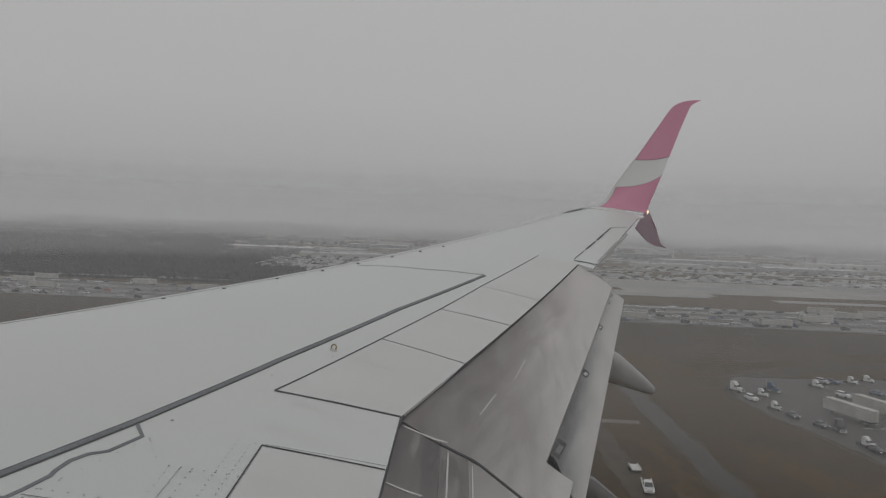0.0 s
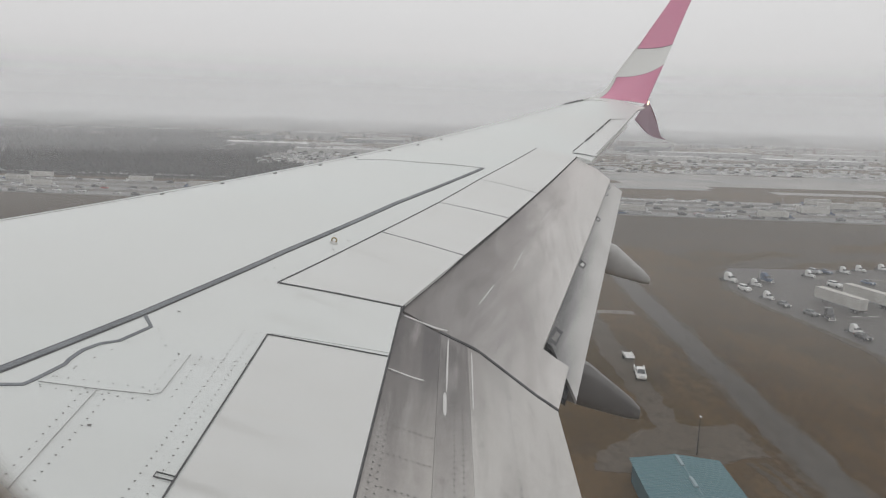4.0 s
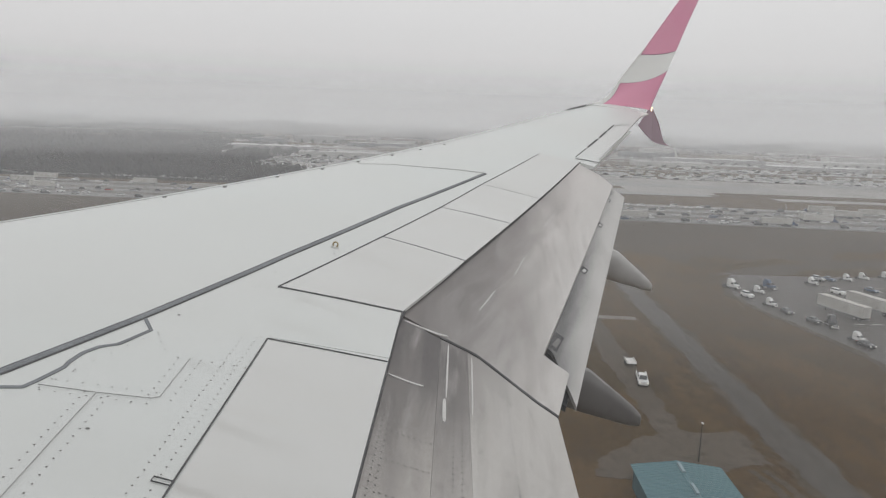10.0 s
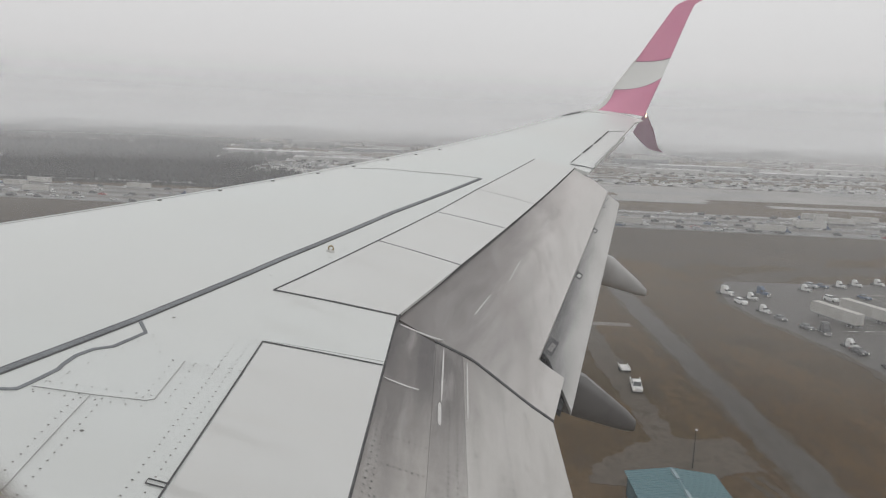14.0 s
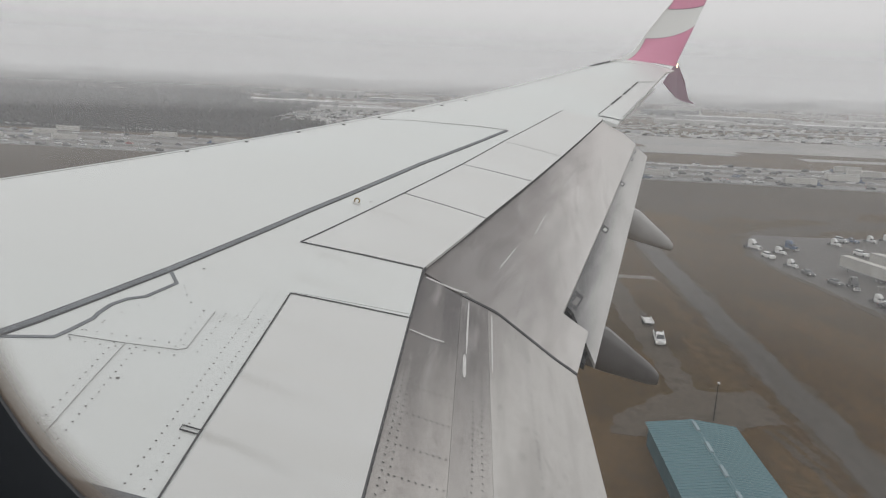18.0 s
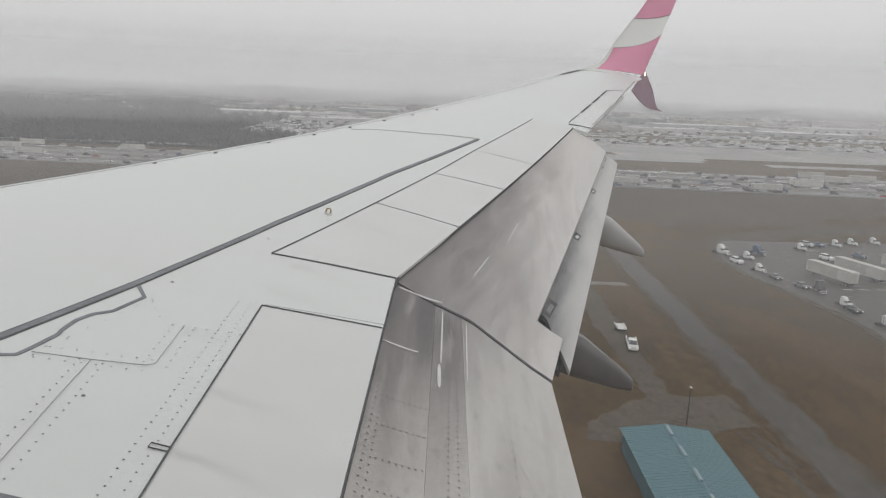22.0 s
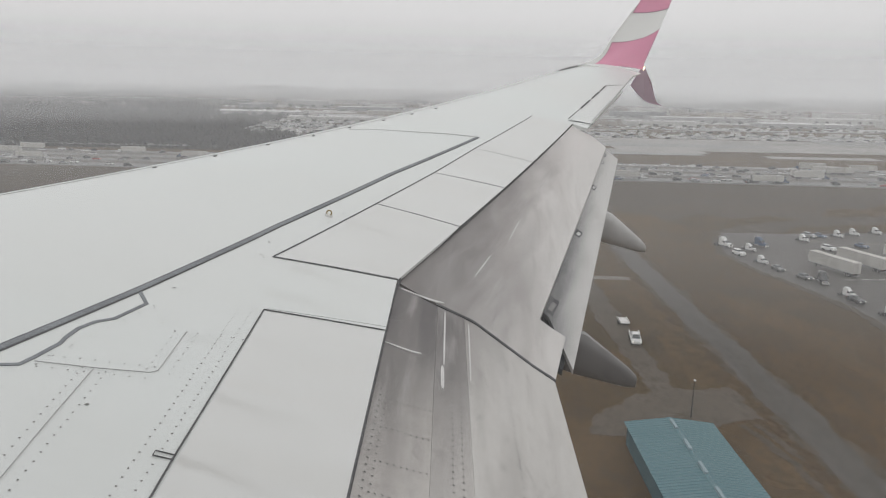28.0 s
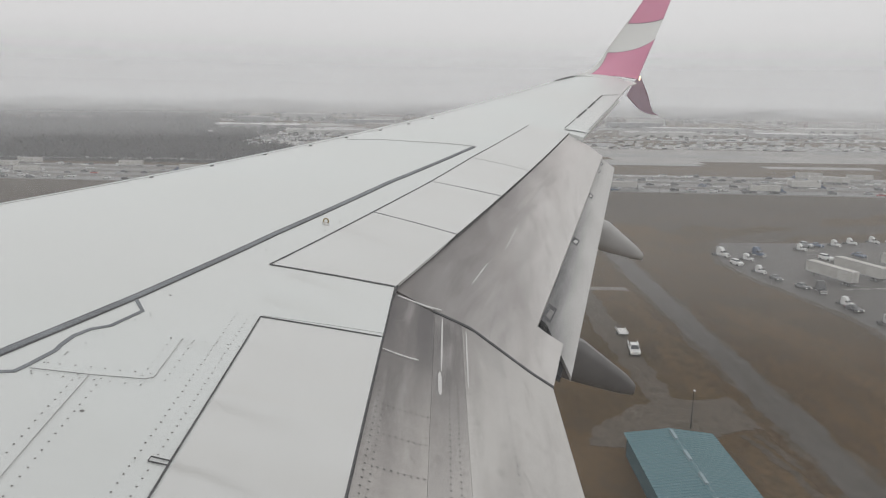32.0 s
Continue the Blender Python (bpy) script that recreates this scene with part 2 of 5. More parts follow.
TEAL_WALL = material("teal_sheet_wall", (0.06, 0.125, 0.15), 0.5, 0.1, 6, 0.3, 0.15)
RUBBER = material("tyre_rubber", (0.025, 0.025, 0.026), 0.8, 0, 20, 3, 0.2)
STEEL = material("wheel_steel", (0.40, 0.40, 0.41), 0.4, 0.6, 20, 3, 0.15)
CHASSIS = material("black_chassis", (0.035, 0.035, 0.037), 0.6, 0.1, 8, 1, 0.25)
GLASS = material("dark_car_glass", (0.03, 0.035, 0.04), 0.08, 0, 4, 1, 0.1, spec=0.8)
HEAD = glow("headlamp", (1.0, 0.97, 0.9), 0.25)
TAIL = material("red_lens", (0.35, 0.02, 0.02), 0.3, 0, 10, 2, 0.1)
PAINTS = {
    "white": material("car_white", (0.74, 0.74, 0.73), 0.3, 0, 4, 1, 0.05, coat=0.4),
    "silver": material("car_silver", (0.42, 0.43, 0.44), 0.32, 0.5, 4, 1, 0.05, coat=0.4),
    "black": material("car_black", (0.025, 0.026, 0.03), 0.25, 0, 4, 1, 0.1, coat=0.4),
    "grey": material("car_grey", (0.12, 0.125, 0.13), 0.3, 0.3, 4, 1, 0.1, coat=0.4),
    "red": material("car_red", (0.38, 0.04, 0.03), 0.3, 0, 4, 1, 0.1, coat=0.4),
    "blue": material("car_blue", (0.04, 0.08, 0.16), 0.3, 0, 4, 1, 0.1, coat=0.4),
    "orange": material("truck_orange", (0.62, 0.16, 0.03), 0.35, 0, 4, 1, 0.1, coat=0.4),
    "yellow": material("bus_yellow", (0.65, 0.36, 0.03), 0.35, 0, 4, 1, 0.1, coat=0.3),
}
WALLS = [material("wall_" + k, c, 0.8, 0, 0.8, 0.07, 0.15, per_object=0.15) for k, c in (
    ("grey", (0.30, 0.30, 0.30)), ("buff", (0.36, 0.32, 0.27)), ("brown", (0.20, 0.14, 0.11)), ("pale", (0.50, 0.49, 0.47)), ("slate", (0.16, 0.17, 0.18)))]
ROOFS = [material("roof_" + k, c, 0.7, 0, 0.6, 0.05, 0.2, per_object=0.15) for k, c in (
    ("white", (0.62, 0.61, 0.60)), ("grey", (0.28, 0.28, 0.285)), ("tar", (0.10, 0.10, 0.105)))]
WINDOW = material("building_window", (0.05, 0.058, 0.043), 0.2, 0, 1, 0.1, 0.2, spec=0.7)
BARE_TREE = material("bare_twigs", (0.046, 0.047, 0.050), 0.95, 0, 2, 0.2, 0.35, spec=0.1)
DRY_SHRUB = material("dry_shrub", (0.15, 0.105, 0.046), 0.95, 0, 2, 0.2, 0.35, spec=0.1)
LITTER = material("leaf_litter", (0.050, 0.042, 0.036), 0.95, 0, 0.5, 0.05, 0.4, spec=0.1)


WY, WZ = -6.3098, 1.778  # the middle of the cabin window


def hazy_pane(name, haze):
    """Clear acrylic with a thin pale film added for veiling glare, which scatters a little of the daylight, and a brown
    fade at its rim that stands in for the window edge's blur.
    """
    m = bpy.data.materials.new(name)
    m.use_nodes = True
    n, l = m.node_tree.nodes, m.node_tree.links
    n.clear()
    out, mix, clear, film = n.new("ShaderNodeOutputMaterial"), n.new("ShaderNodeMixShader"), n.new("ShaderNodeBsdfTransparent"), n.new("ShaderNodeBsdfTranslucent")
    film.inputs["Color"].default_value = (0.95, 0.94, 0.93, 1)
    tc, noi, mr = n.new("ShaderNodeTexCoord"), n.new("ShaderNodeTexNoise"), n.new("ShaderNodeMapRange")
    noi.inputs["Scale"].default_value = 14.0
    mr.inputs["To Min"].default_value, mr.inputs["To Max"].default_value = haze * 0.75, haze * 1.25
    l.new(tc.outputs["Object"], noi.inputs["Vector"])
    l.new(noi.outputs["Fac"], mr.inputs["Value"])
    l.new(mr.outputs[0], mix.inputs[0])
    l.new(clear.outputs[0], mix.inputs[1])
    l.new(film.outputs[0], mix.inputs[2])
    # how far a point lies from the round-cornered rim
    shift, mirror, corner, flat_x, size = (n.new("ShaderNodeVectorMath") for k in range(5))
    shift.operation, mirror.operation, corner.operation, flat_x.operation, size.operation = "SUBTRACT", "ABSOLUTE", "SUBTRACT", "MAXIMUM", "LENGTH"
    shift.inputs[1].default_value, corner.inputs[1].default_value, flat_x.inputs[1].default_value = (1.777, WY, WZ), (0.1, 0.025, 0.075), (0, 0, 0)
    l.new(tc.outputs["Object"], shift.inputs[0])
    l.new(shift.outputs[0], mirror.inputs[0])
    l.new(mirror.outputs[0], corner.inputs[0])
    l.new(corner.outputs[0], flat_x.inputs[0])
    l.new(flat_x.outputs[0], size.inputs[0])
    # brown fade painted along the rim to soften the frame's hard edge
    rim, rim_blur, both = n.new("ShaderNodeMapRange"), n.new("ShaderNodeBsdfTranslucent"), n.new("ShaderNodeMixShader")
    rim.interpolation_type = "SMOOTHERSTEP"
    rim.inputs["From Min"].default_value, rim.inputs["From Max"].default_value, rim.inputs["To Max"].default_value = 0.0905, 0.1020, 0.75
    rim_blur.inputs["Color"].default_value = (0.27, 0.215, 0.17, 1)
    l.new(size.outputs["Value"], rim.inputs["Value"])
    l.new(rim.outputs[0], both.inputs[0])
    l.new(mix.outputs[0], both.inputs[1])
    l.new(rim_blur.outputs[0], both.inputs[2])
    l.new(both.outputs[0], out.inputs["Surface"])
    return m


PANE = hazy_pane("hazy_acrylic", 0.04)


def sooty_shaded(name, clean, soot_shade, sweep, lead, c, lo, hi, rough=0.42, metal=0.1, ragged=0.17, spec=0.5):
    """Painted metal with exhaust soot and painted-in shade that fade towards the rear (and, by lead, along the span),
    in smears along the panel.
    """
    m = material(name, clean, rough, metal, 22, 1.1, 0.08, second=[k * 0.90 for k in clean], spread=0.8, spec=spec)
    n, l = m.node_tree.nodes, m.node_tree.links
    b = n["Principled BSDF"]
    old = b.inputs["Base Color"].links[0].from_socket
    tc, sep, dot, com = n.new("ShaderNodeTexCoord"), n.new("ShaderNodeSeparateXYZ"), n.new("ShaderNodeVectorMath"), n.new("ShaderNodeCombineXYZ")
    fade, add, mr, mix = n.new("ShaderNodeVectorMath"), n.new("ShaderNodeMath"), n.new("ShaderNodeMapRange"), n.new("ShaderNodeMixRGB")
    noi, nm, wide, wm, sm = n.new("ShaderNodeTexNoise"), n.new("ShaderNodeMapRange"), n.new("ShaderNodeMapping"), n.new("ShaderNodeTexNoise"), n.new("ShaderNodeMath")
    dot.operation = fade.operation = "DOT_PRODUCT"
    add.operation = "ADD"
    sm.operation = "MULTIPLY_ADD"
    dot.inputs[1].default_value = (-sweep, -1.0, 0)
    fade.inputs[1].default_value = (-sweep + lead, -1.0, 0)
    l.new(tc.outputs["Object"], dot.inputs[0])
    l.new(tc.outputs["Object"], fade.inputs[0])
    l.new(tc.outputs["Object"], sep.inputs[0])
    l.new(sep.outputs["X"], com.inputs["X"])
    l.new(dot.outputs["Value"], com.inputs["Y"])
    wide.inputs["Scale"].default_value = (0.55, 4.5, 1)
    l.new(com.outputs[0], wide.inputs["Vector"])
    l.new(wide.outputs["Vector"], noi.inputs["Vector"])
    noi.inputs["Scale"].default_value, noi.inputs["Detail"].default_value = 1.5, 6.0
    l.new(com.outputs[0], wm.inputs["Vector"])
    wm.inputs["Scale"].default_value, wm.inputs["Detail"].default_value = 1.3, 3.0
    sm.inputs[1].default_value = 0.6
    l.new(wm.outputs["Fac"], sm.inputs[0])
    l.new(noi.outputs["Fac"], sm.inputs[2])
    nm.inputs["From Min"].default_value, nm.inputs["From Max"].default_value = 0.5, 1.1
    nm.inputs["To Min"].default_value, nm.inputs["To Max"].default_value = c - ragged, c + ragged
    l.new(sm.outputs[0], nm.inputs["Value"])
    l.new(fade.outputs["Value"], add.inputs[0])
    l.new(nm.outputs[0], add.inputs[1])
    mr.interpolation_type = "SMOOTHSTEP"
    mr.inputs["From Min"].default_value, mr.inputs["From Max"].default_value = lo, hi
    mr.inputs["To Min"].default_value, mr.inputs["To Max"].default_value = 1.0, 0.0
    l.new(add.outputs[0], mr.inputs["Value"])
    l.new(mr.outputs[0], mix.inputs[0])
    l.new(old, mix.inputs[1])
    mix.inputs[2].default_value = (*soot_shade, 1)
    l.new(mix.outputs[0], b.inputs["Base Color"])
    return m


# flap skins: soot, plus the shade behind the rear lip put into the colour
FLAP_OUT = sooty_shaded("outboard_flap_skin", (0.645, 0.62, 0.60), (0.155, 0.138, 0.134), 0.3166, 0.16, -4.306 - 1.33, -0.26, 0.74)
FLAP_AFT = sooty_shaded("aft_flap_skin", (0.60, 0.59, 0.575), (0.075, 0.076, 0.082), 0.3166, 0.10, -4.306, 1.44, 1.76, 0.6, 0.0, 0.05, 0.3)
FLAP_IN_A = sooty_shaded("inboard_flap_front", (0.52, 0.49, 0.46), (0.075, 0.066, 0.066), 0.0, -0.60, -6.187 + 3.05, -0.15, 0.98)
FLAP_IN_B = sooty_shaded("inboard_flap_middle", (0.50, 0.475, 0.45), (0.105, 0.094, 0.092), 0.0, -0.55, -6.187 + 2.70, -0.12, 0.95)
FLAP_IN_C = sooty_shaded("inboard_flap_tail", (0.57, 0.55, 0.525), (0.22, 0.205, 0.195), 0.0, -0.35, -6.187 + 2.0, 0.15, 0.95)


mottle(FLAP_OUT, 1.0, 0.48, 0.66, (0.33, 0.30, 0.285), 0.40, (0.35, 3.0, 1), 3.0, 0.0)
mottle(FLAP_OUT, 2.0, 0.52, 0.70, (0.66, 0.645, 0.625), 0.16, (0.5, 2.2, 1), 4.0, 0.2)
mottle(FLAP_OUT, 5.0, 0.54, 0.70, (0.24, 0.215, 0.205), 0.25, (0.4, 2.6, 1), 5.0, 0.0)
for flap_skin in (FLAP_IN_A, FLAP_IN_B, FLAP_IN_C):
    mottle(flap_skin, 2.2, 0.48, 0.68, (0.27, 0.245, 0.23), 0.36, (0.45, 2.8, 1), 4.0, 0.2)
    mottle(flap_skin, 3.4, 0.52, 0.70, (0.60, 0.58, 0.56), 0.28, (0.4, 3.2, 1), 4.0, 0.0)
    mottle(flap_skin, 14.0, 0.58, 0.70, (0.16, 0.14, 0.13), 0.22, (0.8, 1.6, 1), 4.0, 0.2)
mottle(FLAP_AFT, 2.5, 0.50, 0.68, (0.42, 0.405, 0.39), 0.30, (0.5, 2.4, 1), 3.0, 0.0)
mottle(WING_PAINT, 0.6, 0.50, 0.70, (0.61, 0.61, 0.585), 0.30, (1.6, 0.5, 1), 4.0, 0.0)
mottle(SPOILER_PAINT, 1.8, 0.52, 0.70, (0.58, 0.57, 0.545), 0.30, (2.4, 0.4, 1), 4.0, 0.0)


def stain(m, x0, y0, drift, length, width, amount):
    """A faint oil smear that runs back from (x0, y0), drifting sideways, ragged at its edges."""
    n, l = m.node_tree.nodes, m.node_tree.links
    base = n["Principled BSDF"].inputs["Base Color"]
    old = base.links[0].from_socket
    tc, dx, dy, noi, add, ab = n.new("ShaderNodeTexCoord"), n.new("ShaderNodeVectorMath"), n.new("ShaderNodeVectorMath"), n.new("ShaderNodeTexNoise"), n.new("ShaderNodeMath"), n.new("ShaderNodeMath")
    side, fade, start, mul, mul2, mix = n.new("ShaderNodeMapRange"), n.new("ShaderNodeMapRange"), n.new("ShaderNodeMapRange"), n.new("ShaderNodeMath"), n.new("ShaderNodeMath"), n.new("ShaderNodeMixRGB")
    dx.operation = dy.operation = "DOT_PRODUCT"
    dx.inputs[1].default_value, dy.inputs[1].default_value = (1, -drift, 0), (0, -1, 0)
    noi.inputs["Scale"].default_value, noi.inputs["Detail"].default_value = 9.0, 4.0
    add.operation, ab.operation, mul.operation, mul2.operation = "MULTIPLY_ADD", "ABSOLUTE", "MULTIPLY", "MULTIPLY"
    l.new(tc.outputs["Object"], dx.inputs[0])
    l.new(tc.outputs["Object"], dy.inputs[0])
    l.new(tc.outputs["Object"], noi.inputs["Vector"])
    l.new(noi.outputs["Fac"], add.inputs[0])
    add.inputs[1].default_value = width * 1.5
    l.new(dx.outputs["Value"], add.inputs[2])
    off = n.new("ShaderNodeMath")
    off.operation = "SUBTRACT"
    off.inputs[1].default_value = x0 - drift * y0 + width * 0.75
    l.new(add.outputs[0], off.inputs[0])
    l.new(off.outputs[0], ab.inputs[0])
    side.interpolation_type = "SMOOTHSTEP"
    side.inputs["From Min"].default_value, side.inputs["From Max"].default_value = 0.0, width
    side.inputs["To Min"].default_value, side.inputs["To Max"].default_value = 1.0, 0.0
    l.new(ab.outputs[0], side.inputs["Value"])
    fade.inputs["From Min"].default_value, fade.inputs["From Max"].default_value = -y0, -y0 + length
    fade.inputs["To Min"].default_value, fade.inputs["To Max"].default_value = amount, 0.0
    l.new(dy.outputs["Value"], fade.inputs["Value"])
    start.inputs["From Min"].default_value, start.inputs["From Max"].default_value = -y0 - 0.02, -y0 + 0.01
    l.new(dy.outputs["Value"], start.inputs["Value"])
    l.new(side.outputs[0], mul.inputs[0])
    l.new(fade.outputs[0], mul.inputs[1])
    l.new(mul.outputs[0], mul2.inputs[0])
    l.new(start.outputs[0], mul2.inputs[1])
    l.new(mul2.outputs[0], mix.inputs[0])
    l.new(old, mix.inputs[1])
    mix.inputs[2].default_value = (0.20, 0.18, 0.15, 1)
    l.new(mix.outputs[0], base)


stain(SPOILER_PAINT, 3.94, -5.60, 0.22, 0.50, 0.05, 0.28)
stain(SPOILER_PAINT, 4.33, -5.60, 0.10, 0.55, 0.06, 0.16)
stain(SPOILER_PAINT, 4.85, -5.60, 0.08, 0.45, 0.05, 0.10)
stain(SPOILER_PAINT, 6.6, -5.75, 0.15, 0.7, 0.07, 0.12)
stain(WING_PAINT, 4.75, -5.36, 0.10, 0.25, 0.08, 0.10)
stain(WING_PAINT, 5.35, -5.55, 0.12, 0.60, 0.10, 0.12)
stain(WING_PAINT, 5.70, -5.60, 0.12, 0.60, 0.07, 0.15)
# darker copy of the fairing grey, with the shade under the flap mixed in
FAIRING_SHADED = material("shaded_fairing", (0.165, 0.158, 0.155), 0.38, 0.0, 20, 2, 0.15, second=(0.115, 0.11, 0.107))

# ---- mesh helpers ----
def part(name, bm, mat, parent=None, label="", smooth=False):
    """Links a bmesh as one mesh object under a thing or a part."""
    bmesh.ops.recalc_face_normals(bm, faces=bm.faces)
    me = bpy.data.meshes.new(name)
    bm.to_mesh(me)
    bm.free()
    me.materials.append(mat)
    if smooth:
        for p in me.polygons:
            p.use_smooth = True
        me.set_sharp_from_angle(angle=radians(32))
    ob = new(name, me)
    if parent is not None:
        ob.parent = parent
    if label:
        tagged(ob, label)
    return ob


def rings(levels, caps=True):
    """A body of stacked closed rings, each a list of points of one count."""
    bm = bmesh.new()
    rows = [[bm.verts.new(p) for p in r] for r in levels]
    n = len(rows[0])
    for a, b in zip(rows, rows[1:]):
        for i in range(n):
            bm.faces.new((a[i], a[(i + 1) % n], b[(i + 1) % n], b[i]))
    if caps:
        bm.faces.new(rows[0])
        bm.faces.new(rows[-1])
    return bm


def oblong(x0, x1, w, z, c=0.12):
    """A rectangle with cut corners, at height z."""
    c = min(c, w * 0.6)
    return [(x0 + c, -w, z), (x1 - c, -w, z), (x1, -w + c, z), (x1, w - c, z), (x1 - c, w, z), (x0 + c, w, z), (x0, w - c, z), (x0, -w + c, z)]


def box(x0, x1, y0, y1, z0, z1, bevel=0.0):
    bm = bmesh.new()
    v = [bm.verts.new((x, y, z)) for z in (z0, z1) for x, y in ((x0, y0), (x1, y0), (x1, y1), (x0, y1))]
    for f in ((3, 2, 1, 0), (4, 5, 6, 7), (0, 1, 5, 4), (1, 2, 6, 5), (2, 3, 7, 6), (3, 0, 4, 7)):
        bm.faces.new([v[i] for i in f])
    if bevel:
        bmesh.ops.bevel(bm, geom=list(bm.edges), offset=bevel, segments=1, affect="EDGES")
    return bm


def sheet(fn, nu, nv, down):
    """A curved slab: its top is fn(u, v), its underside lies at the offset down."""
    bm = bmesh.new()
    down = Vector(down)
    top = [[bm.verts.new(fn(i / nu, j / nv)) for j in range(nv + 1)] for i in range(nu + 1)]
    low = [[bm.verts.new(v.co + down) for v in r] for r in top]
    for i in range(nu):
        for j in range(nv):
            bm.faces.new((top[i][j], top[i + 1][j], top[i + 1][j + 1], top[i][j + 1]))
            bm.faces.new((low[i][j], low[i][j + 1], low[i + 1][j + 1], low[i + 1][j]))
    for i in range(nu):
        bm.faces.new((top[i][0], low[i][0], low[i + 1][0], top[i + 1][0]))
        bm.faces.new((top[i][nv], top[i + 1][nv], low[i + 1][nv], low[i][nv]))
    for j in range(nv):
        bm.faces.new((top[0][j], top[0][j + 1], low[0][j + 1], low[0][j]))
        bm.faces.new((top[nu][j], low[nu][j], low[nu][j + 1], top[nu][j + 1]))
    return bm


def prism(outline, offset):
    """A flat plate: an outline of points and the offset of its far face."""
    bm = bmesh.new()
    o = Vector(offset)
    a = [bm.verts.new(p) for p in outline]
    b = [bm.verts.new(Vector(p) + o) for p in outline]
    bm.faces.new(a)
    bm.faces.new(b[::-1])
    for i in range(len(a)):
        j = (i + 1) % len(a)
        bm.faces.new((a[i], b[i], b[j], a[j]))
    return bm


def disc_y(r, w, n=14, x=0, y=0, z=0):
    """A wheel-like drum whose axis lies along y."""
    return rings([[(x + q * math.cos(2 * math.pi * i / n), y + s, z + q * math.sin(2 * math.pi * i / n)) for i in range(n)]
                  for q, s in ((r * 0.9, -w / 2), (r, -w / 3), (r, w / 3), (r * 0.9, w / 2))])


def lerp(a, b, f):
    return a + (b - a) * f


def between(x, xs, ys):
    return float(np.interp(x, xs, ys))


# ---- the airliner: span along x, forward along y; nose-up attitude on approach ----
ATTITUDE = Matrix(((0.999968, -0.00102, -0.007976, 0), (0, 0.991915, -0.126908, 0), (0.008041, 0.126904, 0.991882, 0), (0, 0, 0, 1)))
airliner = new("airliner")
airliner.matrix_world = BANK @ ATTITUDE @ Matrix.Translation((-1.635, 6.303, -1.727))
tagged(airliner, "white airliner wing with grey flaps lowered and pink-banded winglet", "airplane")

KINK, FLAP_END, TIP = 5.94, 11.68, 17.38


def y_front(x):
    return -0.5225 * x


def y_rear(x):
    return -6.327 - max(0.0, x - 5.9) * 0.3266


def y_lip(x):
    """The rear edge of the fixed upper skin and of the spoilers."""
    return -6.187 - max(0.0, x - KINK) * 0.3166


def top_z(x, y):
    """The height of the wing's upper skin: dihedral, flex in flight, and the aerofoil's curve."""
    s = min(1.0, max(0.0, (y_front(x) - y) / (y_front(x) - y_rear(x))))
    return (0.0874887 * x + 0.00525653 * x * x - 0.25 * (1 - x / 22) * (1 - s) ** 4
            + 0.10 * (1 - x / 20) * math.sin(math.pi * s) - 0.05 * s ** 3 - 0.0135 * max(0.0, x - 14.5) ** 2)


def on_wing(x, y, lift=0.0):
    return Vector((x, y, top_z(x, y) + lift))


def wing_body(x0, x1, rear, nu, nv=26):
    """A closed stretch of wing: upper skin, rounded nose, lower skin and rear lip."""
    levels = []
    for i in range(nu + 1):
        x = lerp(x0, x1, i / nu)
        yf, yr = y_front(x), rear(x)
        chord = yf - yr
        up = [on_wing(x, lerp(yf, yr, (j / nv) ** 1.7)) for j in range(nv + 1)]
        low = []
        for j in range(nv + 1):
            s = 1 - j / nv
            d = 0.10 * chord * math.sin(math.pi * min(1.0, s ** 0.55)) * 0.9 + 0.035
            p = on_wing(x, lerp(yf + 0.002, yr, s))
            low.append(Vector((x, p.y, p.z - d)))
        nose = [Vector((x, yf + 0.045, up[0].z - 0.012)), ]
        levels.append([p[:] for p in (up + low + nose)])
    return rings(levels)


part("wing_skin", wing_body(1.25, KINK, y_lip, 12), WING_PAINT, airliner, "white painted inboard wing skin", True)
part("mid_wing_skin", wing_body(KINK, FLAP_END, y_lip, 16), WING_PAINT, airliner, "white painted upper wing skin", True)
part("outer_wing_skin", wing_body(FLAP_END, TIP, y_rear, 18), WING_PAINT, airliner, "white painted outer wing skin", True)


def ribbon(points, width, lift=0.004, step=0.25):
    """A thin raised strip along points of the wing's plan; width may change from start to end."""
    w0, w1 = width if isinstance(width, tuple) else (width, width)
    path = [Vector(points[0])]
    for a, b in zip(points, points[1:]):
        a, b = Vector(a), Vector(b)
        k = max(1, int((b - a).length / step))
        path += [a.lerp(b, (i + 1) / k) for i in range(k)]
    left, right = [], []
    for i, p in enumerate(path):
        d = (path[min(i + 1, len(path) - 1)] - path[max(i - 1, 0)]).normalized()
        n = Vector((-d.y, d.x)) * lerp(w0, w1, i / (len(path) - 1)) / 2
        left.append(p + n)
        right.append(p - n)
    k = len(path) - 1
    return sheet(lambda u, v: on_wing(*left[round(u * k)].lerp(right[round(u * k)], v), lift), k, 1, (0, 0, -0.003))


def seam(points, width=0.014, mat=SEAM, name="panel_seam", label="", lift=0.0062):
    return part(name, ribbon(points, width, lift), mat, airliner, label)


# grey walkway stripe and its stepped branch
WALKWAY = [(4.0, -4.625), (4.363, -4.768), (5.063, -5.008), (6.28, -5.387), (7.918, -5.947), (9.86, -6.71)]
seam(WALKWAY, (0.046, 0.040), SEAM, "walkway_edge", "thin dark border of the walkway stripe", 0.0035)
seam(WALKWAY, (0.030, 0.024), STRIPE_GREY, "walkway_stripe", "long grey walkway stripe painted on the skin", 0.0055)
